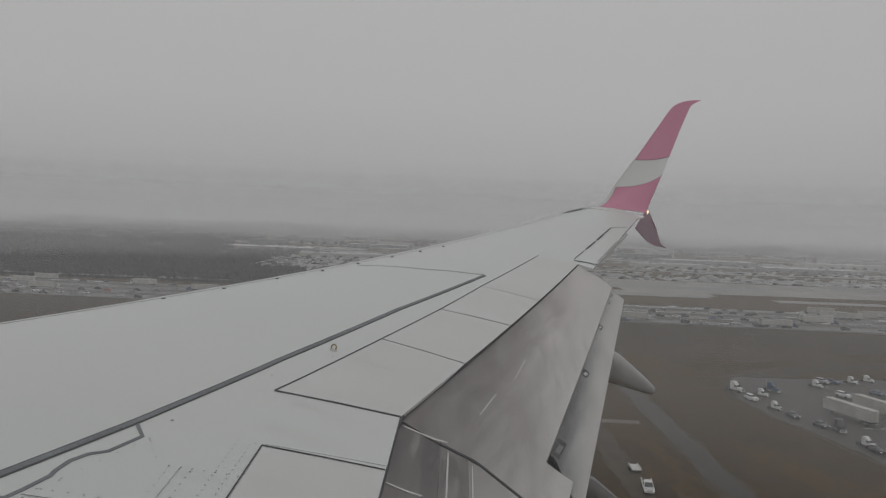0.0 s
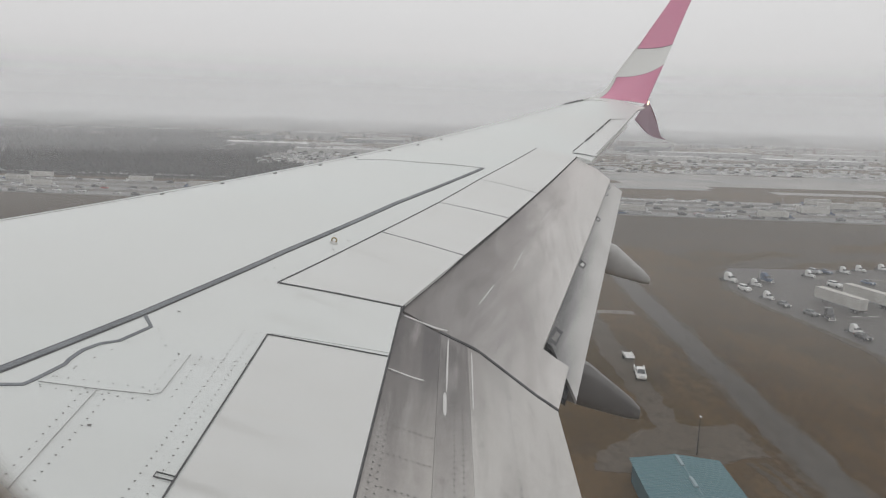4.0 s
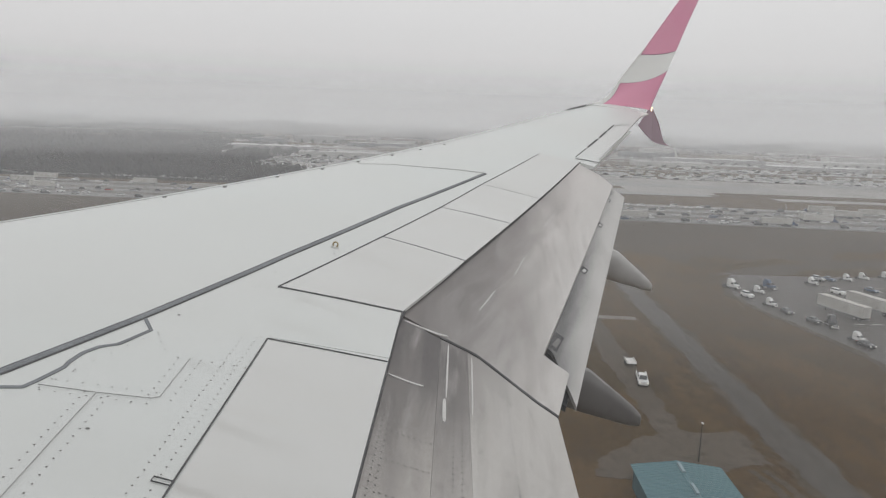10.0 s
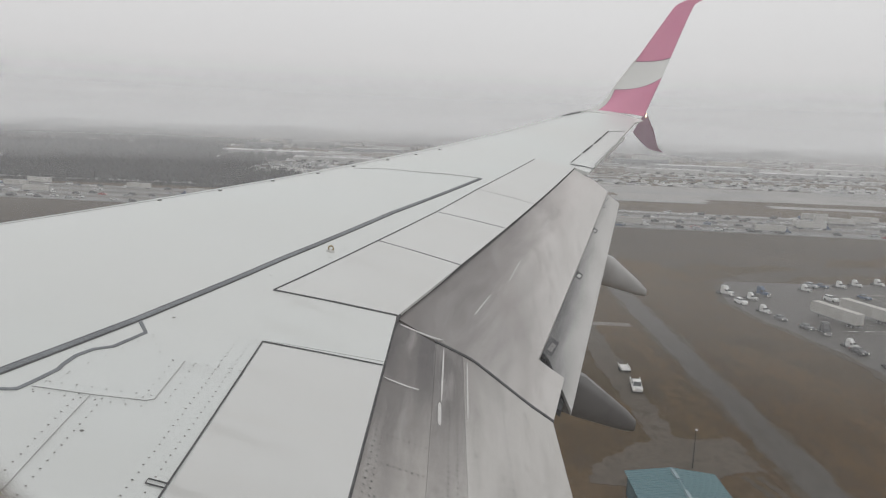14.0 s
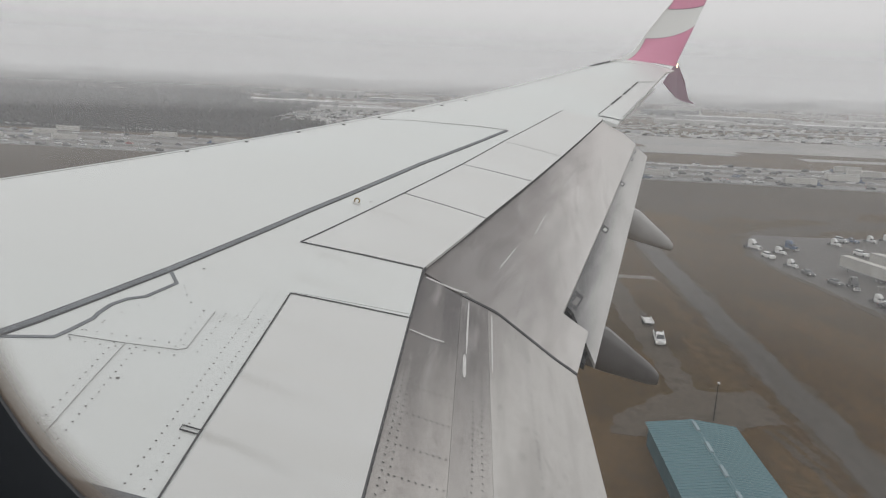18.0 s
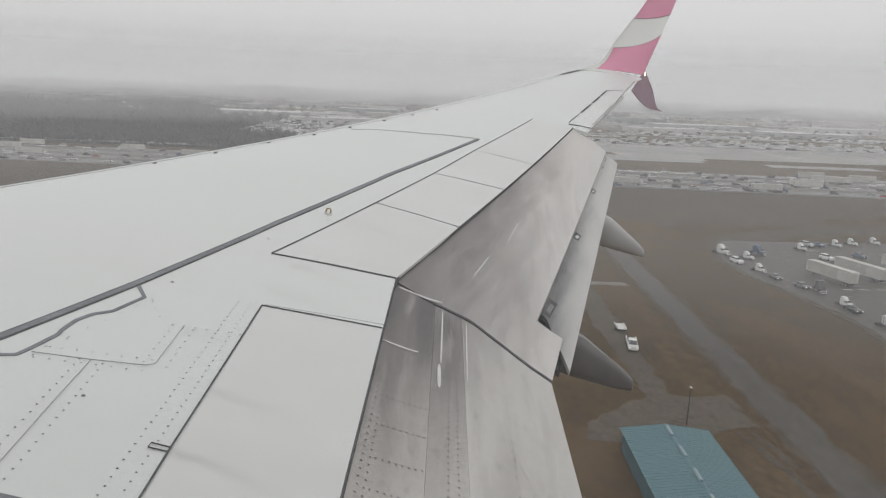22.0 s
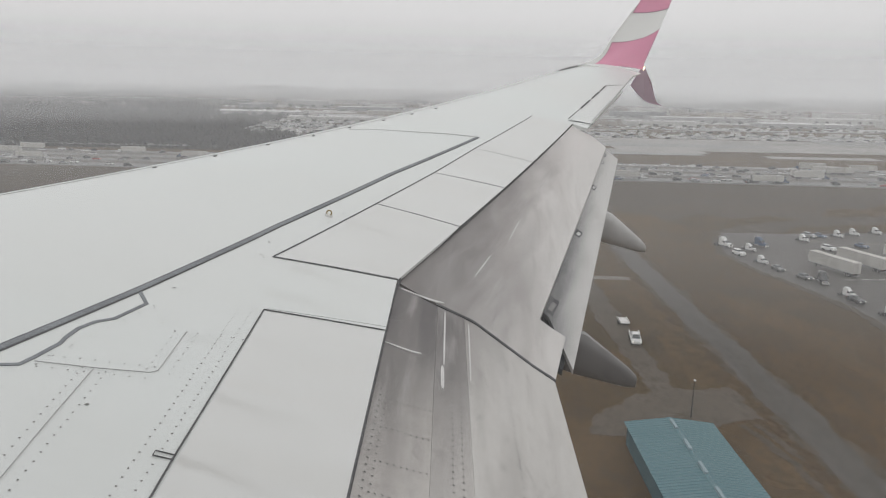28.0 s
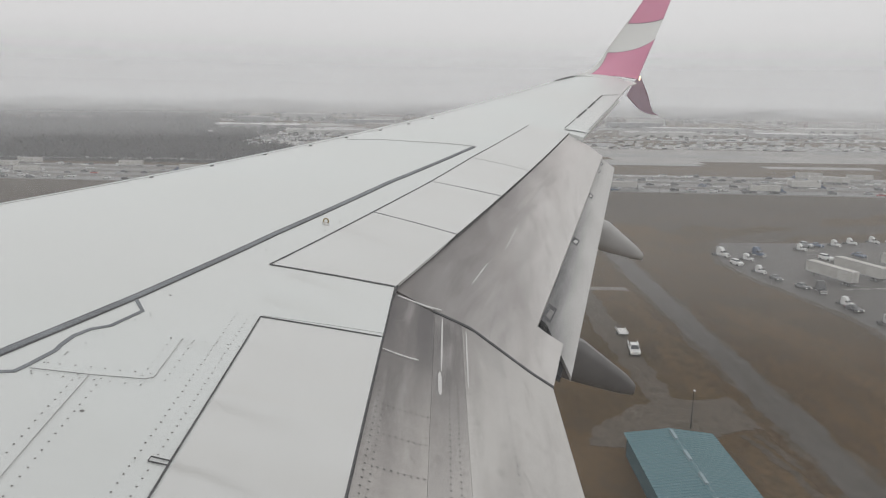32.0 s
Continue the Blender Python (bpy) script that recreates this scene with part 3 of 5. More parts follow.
seam([(5.06, -5.012), (4.943, -5.095), (4.752, -5.034), (4.693, -4.977), (4.613, -4.945), (4.517, -4.937), (4.478, -4.942), (4.343, -4.910), (4.278, -4.890), (4.254, -4.836), (4.20, -4.72)], 0.018, STRIPE_GREY, "walkway_branch", "narrow stepped grey line", 0.0035)
seam([(9.86, -6.70), (9.62, -6.02), (9.60, -5.342)], 0.012, SEAM_SOFT)
# root stripe beside the fuselage
seam([(3.552, -4.9), (3.552, -5.45), (3.552, -5.6), (3.56, -6.1)], 0.055, STRIPE_GREY, "root_stripe", "grey stripe across the wing root", 0.0075)

# spoilers: each a panel of its own, lying flush with a dark joint round it
FRONT = [(5.786, -5.473), (7.095, -5.915), (8.221, -6.300), (9.361, -6.672), (11.515, -7.439)]
REAR = [(x, y_lip(x) - 0.004) for x in (5.915, 7.075, 8.32, 9.43, 11.662)]


def spoiler(name, a, b, c, d, thick=0.02, lift=0.0045, inset=0.006):
    """A panel between the front corners a, b and the rear corners c, d."""
    def f(u, v):
        u, v = lerp(inset, 1 - inset, u), lerp(inset * 2, 1.0, v)
        p = Vector(a).lerp(Vector(b), u).lerp(Vector(c).lerp(Vector(d), u), v)
        return on_wing(p.x, p.y, lift)
    return part(name, sheet(f, 8, 6, (0, 0, -thick)), SPOILER_PAINT, airliner, "", True)


for i in range(4):
    spoiler("flight_spoiler", FRONT[i], FRONT[i + 1], REAR[i], REAR[i + 1])
seam(FRONT, 0.009)
for i in range(3):
    seam([FRONT[i + 1], REAR[i + 1]], (0.010, 0.012), SEAM if i < 2 else SEAM_SOFT)
seam([FRONT[0], (5.85, -5.83), REAR[0]], (0.012, 0.018))
spoiler("ground_spoiler", (2.6, -5.62), (5.134, -5.591), (2.6, -6.185), (5.239, -6.185))
seam([(2.6, -5.62), (3.59, -5.606), (3.965, -5.598), (5.134, -5.591)], 0.0065)
seam([(5.134, -5.591), (5.185, -5.885), (5.239, -6.182)], 0.008)
part("fixed_trailing_panel", sheet(lambda u, v: on_wing(lerp(5.155, 5.775, u) + 0.13 * v, lerp(-5.60, -6.187, v), 0.003), 6, 6, (0, 0, -0.02)), WING_PAINT, airliner, "", True)
seam([(3.95, -5.603), (3.951, -5.532), (3.925, -5.532), (3.925, -5.603)], 0.0042, name="latch_notch")

# thin skin joints and their rivets
seam([(4.314, -4.927), (4.348, -5.137), (4.395, -5.33), (4.42, -5.355), (4.756, -5.345)], 0.0020, SEAM_SOFT)
seam([(4.348, -5.137), (4.024, -5.153), (3.60, -5.18)], 0.0020, SEAM_SOFT)
seam([(x, y_front(x) - 0.13 + 0.002 * x) for x in (4.0, 5.5, 7.0, 8.5, 10.0, 12.0, 14.0, 16.6)], 0.010, SEAM_SOFT, lift=0.004)


def rivets(name, spots, r, lift=0.0015, mat=RIVET, to=on_wing):
    bm = bmesh.new()
    for x, y in spots:
        rim = [bm.verts.new(to(x + r * math.cos(a * math.pi / 3), y + r * math.sin(a * math.pi / 3), lift)) for a in range(6)]
        bm.faces.new(rim)
    return tagged(part(name, bm, mat, airliner, "rows of small dark rivet heads"), kind="stuff")


def along(a, b, step, jitter=0.0015):
    a, b = Vector(a), Vector(b)
    k = max(1, int((b - a).length / step))
    return [tuple(a.lerp(b, i / k) + Vector((random.uniform(-jitter, jitter), random.uniform(-jitter, jitter)))) for i in range(k + 1)]


spots = []
for off in (-0.045, 0.045):
    spots += along((4.34, -5.14 + off), (3.55, -5.185 + off), 0.046)
    spots += along((4.33 + off, -4.95), (4.40 + off, -5.33), 0.052)
    spots += along((4.42, -5.355 + off), (4.75, -5.345 + off), 0.055)
for off in (0.05, 0.11):
    spots += along((5.12, -5.59 + off), (3.62, -5.60 + off), 0.043)
spots += along((4.92, -5.14), (4.80, -5.22), 0.06) + along((4.80, -5.22), (4.757, -5.295), 0.05) + along((4.757, -5.295), (4.812, -5.58), 0.045)
spots += along((4.94, -5.13), (4.48, -4.985), 0.085) + along((4.46, -4.985), (4.30, -4.94), 0.07)
rivets("skin_rivets", spots, 0.0043)
rivets("row_rivets", [p for k in range(4) for p in along(Vector(FRONT[k]) + Vector((0, 0.07)), Vector(FRONT[k + 1]) + Vector((0, 0.07)), 0.16)] + along((5.70, -5.34), (5.78, -5.475), 0.04), 0.0045)
rivets("stripe_rivets", along((4.3, -4.735), (6.2, -5.355), 0.11) + along((6.2, -5.355), (7.9, -5.935), 0.14), 0.0045, 0.0065)
rivets("access_plugs", [(5.158, -5.142), (5.279, -5.918), (4.12, -5.22), (5.99, -5.40), (6.52, -5.66), (6.75, -5.72), (7.45, -5.98)], 0.0085)
rivets("panel_line_rivets", along((5.14, -5.56), (5.24, -6.15), 0.05), 0.005)
for x, y in ((7.5, -4.124), (8.032, -4.43), (8.672, -4.721), (9.202, -5.043), (9.772, -5.319), (10.337, -5.626), (10.844, -5.918), (11.338, -6.188)):
    r = 0.008 + 0.0006 * x
    part("leading_edge_plug", rings([[on_wing(x + q * r * math.cos(a * math.pi / 4), y + q * r * 1.5 * math.sin(a * math.pi / 4), h)[:] for a in range(8)] for q, h in ((1, 0.001), (0.8, 0.012))]), RIVET, airliner)

def slat_strip_point(u, v):
    x = lerp(2.4, 16.4, u)
    return Vector((x, y_front(x) + lerp(0.040, 0.060, v), top_z(x, y_front(x)) - lerp(0.010, 0.030, v)))


# dark strip drawn in for the shade under the slats' front edge
part("leading_edge_lip", sheet(slat_strip_point, 60, 2, (0, 0, -0.012)), SEAM, airliner, "thin dark strip for the shade below the leading edge slats", True)

# tie-down ring
ring = bmesh.new()
for i in range(12):
    for j in range(6):
        a, b = i * math.pi / 6, j * math.pi / 3
        q = 0.017 + 0.005 * math.cos(b)
        ring.verts.new((6.64 + 0.008 * math.sin(b), -5.641 + q * math.cos(a), top_z(6.64, -5.641) + 0.022 + q * math.sin(a)))
ring.verts.ensure_lookup_table()
for i in range(12):
    for j in range(6):
        ring.faces.new([ring.verts[k] for k in (i * 6 + j, ((i + 1) % 12) * 6 + j, ((i + 1) % 12) * 6 + (j + 1) % 6, i * 6 + (j + 1) % 6)])
part("tie_down_ring", ring, BRASS, airliner, "small worn yellow tie-down ring", True)
part("ring_base", rings([[on_wing(6.64 + q * math.cos(a * math.pi / 4), -5.641 + q * math.sin(a * math.pi / 4), h)[:] for a in range(8)] for q, h in ((0.03, 0.0), (0.022, 0.012))]), PALE_METAL, airliner)

# aileron with its tab, and the dark gap at its hinge
part("aileron", sheet(lambda u, v: on_wing(lerp(11.9, 14.9, u), lerp(lerp(-7.985, -9.0, u), y_rear(lerp(11.93, 15.35, u)) + 0.012, v), 0.005) + Vector((lerp(0.0, 0.18, u) * v * 2, 0, 0)), 10, 4, (0, 0, -0.03)), WING_PAINT, airliner, "", True)
for f0, f1, w in ((0.0, 0.22, 0.012), (0.27, 0.52, 0.026), (0.57, 0.78, 0.028), (0.81, 1.0, 0.022)):
    seam([(lerp(11.884, 14.845, f0), lerp(-7.977, -8.99, f0)), (lerp(11.884, 14.845, f1), lerp(-7.977, -8.99, f1))], w, lift=0.0085)
seam([(12.165, -8.356), (13.865, -8.92)], 0.014, SEAM_SOFT, lift=0.0085)
seam([(14.845, -8.99), (15.35, -9.38)], 0.014, SEAM_SOFT, lift=0.0085)
seam([(11.78, -7.96), (11.9, -8.15), (11.95, -8.37)], 0.02, SEAM, lift=0.0085)

# dark strip added along the gap between rear lip and flaps
part("lip_seal", sheet(lambda u, v: Vector((lerp(2.2, FLAP_END, u), y_lip(lerp(2.2, FLAP_END, u)) - 0.004 - 0.004 * v, top_z(lerp(2.2, FLAP_END, u), y_lip(lerp(2.2, FLAP_END, u))) + lerp(0.003, -0.024, v))), 40, 2, (0, 0.006, 0)), SEAM, airliner, "thin dark strip along the gap under the rear lip")

# flaps: lowered behind the lip, growing narrower towards the tip
DROP_Q = (-0.2, 0.0, 0.219, 0.49, 0.91, 1.025, 1.4)
DROP_Z = (-0.014, -0.030, -0.112, -0.19, -0.413, -0.463, -0.66)


def shrink(x):
    return 1 - (x - 5.92) * 0.39 / 5.78


def on_flap(x, q, lift=0.0):
    y = y_lip(x)
    return Vector((x, y - q * shrink(x), top_z(x, y) + between(q, DROP_Q, DROP_Z) * shrink(x) + lift))


def flap_panel(name, x0, x1, q0, q1, mat, parent, thick=0.05, nu=10, nv=8, lift=0.0, label=""):
    return part(name, sheet(lambda u, v: on_flap(lerp(x0, x1, u), lerp(q0(u) if callable(q0) else q0, q1(u) if callable(q1) else q1, v), lift), nu, nv, (0, 0, -thick)), mat, parent, label, True)


outboard = flap_panel("outboard_flap", 5.955, FLAP_END, -0.18, 0.832, FLAP_OUT, airliner, 0.04, 22, 16, 0.0, "grey lowered outboard flap, soot streaks and lip shade in its colour")
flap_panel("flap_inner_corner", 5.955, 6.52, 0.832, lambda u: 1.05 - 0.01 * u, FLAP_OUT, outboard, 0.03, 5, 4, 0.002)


def aft_point(u, v):
    """The aft segment: its inner end is cut off slantwise to a point at the rear edge."""
    q = lerp(0.62, 1.145, v)
    return on_flap(lerp(6.26 + 0.46 * min(1.0, (1.145 - q) / 0.27), FLAP_END, u), q, -0.034)


aft = part("aft_flap", sheet(aft_point, 18, 8, (0, 0, -0.03)), FLAP_AFT, airliner, "pale grey aft flap segment, darker at its nose", True)
for x, q in ((6.89, 0.875), (8.52, 0.875), (10.03, 0.86), (11.1, 0.85), (11.45, 0.85)):
    s = (0.62 + 0.38 * (12 - x) / 5) * (1.45 if x < 7 else 1.0)
    bracket = part("flap_hinge_slot", sheet(lambda u, v: on_flap(x + (u - 0.5) * 0.19 * s, q + (v - 0.5) * 0.075 + 0.016 * (u - 0.5), -0.0325), 3, 3, (0, 0, -0.008)), SEAM, aft, "dark recessed hinge slot")
    part("hinge_arm", sheet(lambda u, v: on_flap(x + (u - 0.56) * 0.10 * s, q + 0.006 + (v - 0.5) * 0.034 + 0.016 * (u - 0.5), -0.0305), 2, 2, (0, 0, -0.004)), FAIRING_SHADED if x < 7 else FLAP_PALE, bracket)
# near-black plate added where the gap behind the flap end is shaded
flap_panel("inner_rib", 6.27, 6.95, 0.80, 1.075, FLAP_DARK, aft, 0.04, 4, 4, -0.085, "dark plate standing for the shaded gap behind the slanted flap end")
inboard = flap_panel("inboard_flap", 2.2, 5.925, -0.18, 0.262, FLAP_IN_A, airliner, 0.10, 14, 8, 0.0, "grey inboard flap of three riveted panels, lowered")
flap_panel("flap_mid_panel", 2.2, 5.925, 0.263, 0.432, FLAP_IN_B, inboard, 0.08, 14, 4, 0.0008)
flap_panel("flap_tail_panel", 2.2, 5.925, 0.433, lambda u: lerp(0.93, 1.045, u), FLAP_IN_C, inboard, 0.05, 14, 8, 0.0)
part("flap_joint", sheet(lambda u, v: on_flap(5.94 + (v - 0.5) * 0.022, lerp(0.25, 1.05, u), 0.006), 14, 1, (0, 0, -0.02)), SEAM, inboard)


def taper(u):
    return 0.4 + 0.6 * max(0.0, math.sin(math.pi * u)) ** 0.2


for x0, q0, x1, q1, w in ((5.90, 0.03, 5.995, 0.285, 0.024), (5.19, 0.01, 5.27, 0.19, 0.018), (5.89, 0.31, 5.27, 0.308, 0.016), (5.25, 0.300, 5.03, 0.303, 0.03), (5.87, 0.457, 5.22, 0.447, 0.014),
                          (7.35, 0.362, 7.85, 0.325, 0.012), (6.53, 0.326, 6.94, 0.319, 0.014), (8.74, 0.276, 9.31, 0.27, 0.012)):
    across = abs(x1 - x0) < abs(q1 - q0)
    part("seal_strip", sheet(lambda u, v: on_flap(lerp(x0, x1, u) + ((v - 0.5) * w * 0.8 * taper(u) if across else 0), lerp(q0, q1, u) + (0 if across else (v - 0.5) * w * 0.6 * taper(u)) + (0.02 * math.sin(math.pi * u) if across else 0), 0.004), 8, 1, (0, 0, -0.004)), PALE_METAL if x0 < 6.2 else FLAP_PALE, inboard if x0 < 6.2 else outboard, "bright scuffed seal strip" if x0 < 6.2 else "")
flap_spots = []
for off in (0.035, 0.06):
    flap_spots += along((4.9, off), (3.2, off), 0.045)
for x in (4.72, 4.50, 4.27, 4.08):
    flap_spots += along((x, 0.08), (x + 0.07, 0.25), 0.026)
flap_spots += along((5.2, 0.35), (3.4, 0.35), 0.042) + along((5.2, 0.39), (3.4, 0.39), 0.042) + along((5.6, 0.67), (3.6, 0.645), 0.065) + along((6.0, 0.60), (6.6, 0.52), 0.06)
rivets("flap_rivets", flap_spots, 0.0046, 0.003, FLAP_RIVET, on_flap)


def track_fairing(x, top0, top1, low1, low0, width, mat):
    """A canoe-shaped fairing: its upper and lower edge at the front and at the tip, as (y, z)."""
    levels = []
    front = Vector((top0[0] + (top0[0] - top1[0]) * 1.6, top0[1] + (top0[1] - top1[1]) * 0.55))
    for f in np.linspace(0, 1, 12):
        e = min(1.0, f / 0.45)
        g = max(0.0, (f - 0.45) / 0.55)
        if f < 0.45:
            y, zt, zb = lerp(front.x, top0[0], e), lerp(front.y, top0[1], e), lerp(low0[1] + 0.12, low0[1], e)
        else:
            y, zt, zb = lerp(top0[0], top1[0], g), lerp(top0[1], top1[1], g), lerp(low0[1], low1[1], g)
        r = (zt - zb) / 2 * (1 if f < 0.99 else 0.75)
        w = width * (1 - 0.55 * g)
        levels.append([(x + w * math.copysign(abs(math.cos(a)) ** 0.7, math.cos(a)), y, (zt + zb) / 2 + r * math.copysign(abs(math.sin(a)) ** 0.8, math.sin(a))) for a in [k * math.pi / 8 for k in range(16)]])
    part("flap_track_fairing", rings(levels), mat, airliner, "grey canoe-shaped flap track fairing", True)


track_fairing(7.0, (-7.612, 0.236), (-8.062, -0.025), (-8.04, -0.145), (-7.51, -0.10), 0.10, FAIRING_SHADED)
track_fairing(9.8, (-8.313, 0.837), (-8.757, 0.562), (-8.70, 0.455), (-8.302, 0.498), 0.10, FAIRING_GREY)

# winglet: a blended blade in pink and white bands, with a strake below
BANDS = [  # span, front (y, z), middle, rear
    (17.40, (-9.10, 2.923), (-9.623, 3.006), (-10.175, 3.03)),
    (17.60, (-9.485, 3.466), (-10.02, 3.622), (-10.408, 3.894)),
    (17.80, (-9.824, 4.139), (-10.245, 4.227), (-10.546, 4.353)),
    (18.10, (-10.438, 5.398), (-10.60, 5.50), (-10.858, 5.53)),
]
BOWS = [((-9.345, 3.12), (-10.275, 3.40)), None, ((-10.13, 4.77), (-10.70, 4.98))]


def three(a, b, c, f):
    """The curve through three points at 0, 0.5 and 1."""
    return a * (2 * (f - 0.5) * (f - 1)) + b * (4 * f * (1 - f)) + c * (2 * f * (f - 0.5))


def band_point(i, u, v):
    lo, hi = BANDS[i], BANDS[i + 1]
    cols = []
    for k in (1, 2, 3):
        a, b = Vector(lo[k]), Vector(hi[k])
        bow = BOWS[i] and (Vector(BOWS[i][0]) if k == 1 else Vector(BOWS[i][1]) if k == 3 else a.lerp(b, 0.5))
        cols.append(three(a, bow, b, v) if bow else a.lerp(b, v))
    p = three(*cols, u)
    return Vector((lerp(lo[0], hi[0], v), p.x, p.y))


winglet = part("winglet", sheet(lambda u, v: band_point(0, u, v), 12, 10, (0.06, 0, 0.0)), PINK, airliner, "tall split winglet with pink and white bands", True)
part("white_band", sheet(lambda u, v: band_point(1, u, v), 12, 6, (0.05, 0, 0)), WINGLET_WHITE, winglet, "", True)
part("upper_pink_band", sheet(lambda u, v: band_point(2, u, v), 12, 8, (0.04, 0, 0)), PINK, winglet, "", True)
part("curved_tip", sheet(lambda u, v: Vector((18.1 + 0.05 * v, lerp(lerp(-10.438, -10.858, u), -11.095, v ** 1.3), lerp(three(5.398, 5.50, 5.53, u), 5.754, v ** 0.85) + 0.05 * math.sin(math.pi * v) * (1 - u))), 8, 8, (0.03, 0, 0)), PINK, winglet, "", True)


def edge_strip(u, v):
    """The white leading edge, widest where the winglet blends into the wing, gone at the upper band."""
    f = v * 2.12
    i = min(2, int(f))
    p = band_point(i, 0, f - i)
    w = between(v, (0, 0.15, 0.47, 0.94, 1.0), (0.15, 0.105, 0.05, 0.025, 0.004))
    return p + Vector((-0.012, w * (1 - u), 0.01 * (1 - u)))


part("winglet_leading_edge", sheet(edge_strip, 3, 30, (0.05, 0, 0)), WINGLET_WHITE, winglet, "", True)


def outline_strip(i, start, end, w=0.011):
    """A thin dark line along a stretch of a band's border, given by its corners in the band's own plan."""
    d = (Vector(end) - Vector(start)).normalized()
    n = Vector((-d.y * 0.5, d.x)) * w
    return sheet(lambda u, v: band_point(i, *(Vector(start).lerp(Vector(end), u) + n * v)) - Vector((0.006, 0, 0)), 20, 1, (0.004, 0, 0))


for i, start, end in ((0, (0, 1), (1, 1)), (0, (0.99, 1), (0.99, 0)), (0, (0.01, 0), (0.01, 1)), (2, (1, 0.012), (0, 0.012)), (2, (0.99, 1), (0.99, 0)), (2, (0.01, 0), (0.01, 1))):
    part("band_outline", outline_strip(i, start, end), BAND_EDGE, winglet, "thin dark plum outline of a pink band")
part("strake", prism([(17.6, -10.19, 3.03), (17.62, -10.067, 2.688), (17.75, -10.30, 2.535), (17.8, -10.462, 2.446), (17.83, -10.595, 2.398), (17.9, -10.90, 2.392), (17.85, -10.745, 2.445), (17.8, -10.66, 2.56), (17.7, -10.515, 2.80), (17.62, -10.26, 3.13)], (0.04, 0, 0)), PLUM, winglet, "greyish plum lower strake")
part("tip_fairing", sheet(lambda u, v: Vector((lerp(16.75, 17.42, u), lerp(lerp(y_front(16.75), -9.10, u), lerp(y_rear(16.75), -10.18, u), v), top_z(lerp(16.75, 17.35, u), lerp(y_front(17), y_rear(17), v)) + 0.008 - 0.02 * u)), 8, 10, (0, 0, -0.022)), WINGLET_WHITE, winglet, "", True)
part("position_light", rings([[(17.36 + 0.02 * k, -10.205 + 0.012 * math.cos(a * math.pi / 4), 3.05 + 0.045 * math.sin(a * math.pi / 4)) for a in range(8)] for k in range(2)]), LAMP, winglet, "small warm position light")
part("outer_leading_edge_lip", sheet(lambda u, v: Vector((lerp(15.9, 16.95, u), lerp(y_front(lerp(15.9, 16.95, u)) + 0.03, y_front(lerp(15.9, 16.95, u)) - 0.025, v), top_z(lerp(15.9, 16.95, u), y_front(lerp(15.9, 16.95, u))) + lerp(0.012, 0.004, v) + 0.012 * u)), 8, 2, (0, 0, -0.014)), SEAM, airliner)

# fuselage shell and the cabin window that the view goes through


def window_outline(grow, n=96):
    pts = []
    for i in range(n):
        a = 2 * math.pi * i / n
        cx, cz = math.copysign(0.025, math.cos(a)), math.copysign(0.075, math.sin(a))
        pts.append((WY + cx + (0.09 + grow) * math.cos(a), WZ + cz + (0.09 + grow) * math.sin(a)))
    return pts


part("window_frame", rings([[(x, y, z) for y, z in window_outline(g)] for x, g in ((1.70, 0.06), (1.72, 0.028), (1.745, 0.008), (1.765, 0.0008), (1.785, 0.0155), (1.80, 0.045), (1.862, 0.13))], caps=False), CABIN_TRIM, airliner, "dark rounded cabin window surround", True)
part("window_pane", prism([(1.775, y, z) for y, z in window_outline(0.0115)], (0.004, 0, 0)), PANE, airliner, "slightly hazy acrylic cabin window pane")
panel = bmesh.new()
inner = [panel.verts.new((1.863, y, z)) for y, z in window_outline(0.129)]
outer = []
for y, z in window_outline(0.0):
    d = Vector((y - WY, z - WZ))
    k = 0.55 / max(abs(d.x), abs(d.y))
    outer.append(panel.verts.new((1.862, WY + d.x * k, WZ + d.y * k)))
for i in range(len(inner)):
    j = (i + 1) % len(inner)
    panel.faces.new((inner[i], inner[j], outer[j], outer[i]))
part("fuselage_panel", panel, HULL_PAINT, airliner)
lining = bmesh.new()
inner = [lining.verts.new((1.70, y, z)) for y, z in window_outline(0.06)]
outer = []
for y, z in window_outline(0.0):
    d = Vector((y - WY, z - WZ))
    k = 0.7 / max(abs(d.x), abs(d.y))
    outer.append(lining.verts.new((1.70, WY + d.x * k, WZ + d.y * k)))
for i in range(len(inner)):
    j = (i + 1) % len(inner)
    lining.faces.new((inner[i], inner[j], outer[j], outer[i]))
part("cabin_lining", lining, CABIN_TRIM, airliner)
hull = bmesh.new()
cols = []
for i in range(37):
    a = 2 * math.pi * i / 36
    cols.append([hull.verts.new((1.88 * math.cos(a), y, 1.55 + 1.9 * math.sin(a))) for y in (-16.0, -11.0, -6.75, -5.9, -2.0, 4.0)])
for i in range(36):
    for j in range(5):
        if not (j == 2 and i in (0, 1, 35)):
            hull.faces.new((cols[i][j], cols[i + 1][j], cols[i + 1][j + 1], cols[i][j + 1]))
for j in (0, 5):
    hull.faces.new([cols[i][j] for i in range(36)])
part("fuselage", hull, HULL_PAINT, airliner, "pale fuselage shell", True)

# ---- the ground below: one sheet to the horizon, with lots, roads and buildings on it ----
K = 1.07  # plan units of the far country to metres


def flat(name, outline, z, mat, label="", thick=0.3, kind="structure", category="", k=1.0):
    ob = part(name, prism([(k * x, k * y, z) for x, y in outline], (0, 0, -thick)), mat)
    return tagged(ob, label, category, kind=kind)


def rect(x0, x1, y0, y1):
    return [(x0, y0), (x1, y0), (x1, y1), (x0, y1)]


LEAN = 0.06  # the highway's drift in x for each metre of y


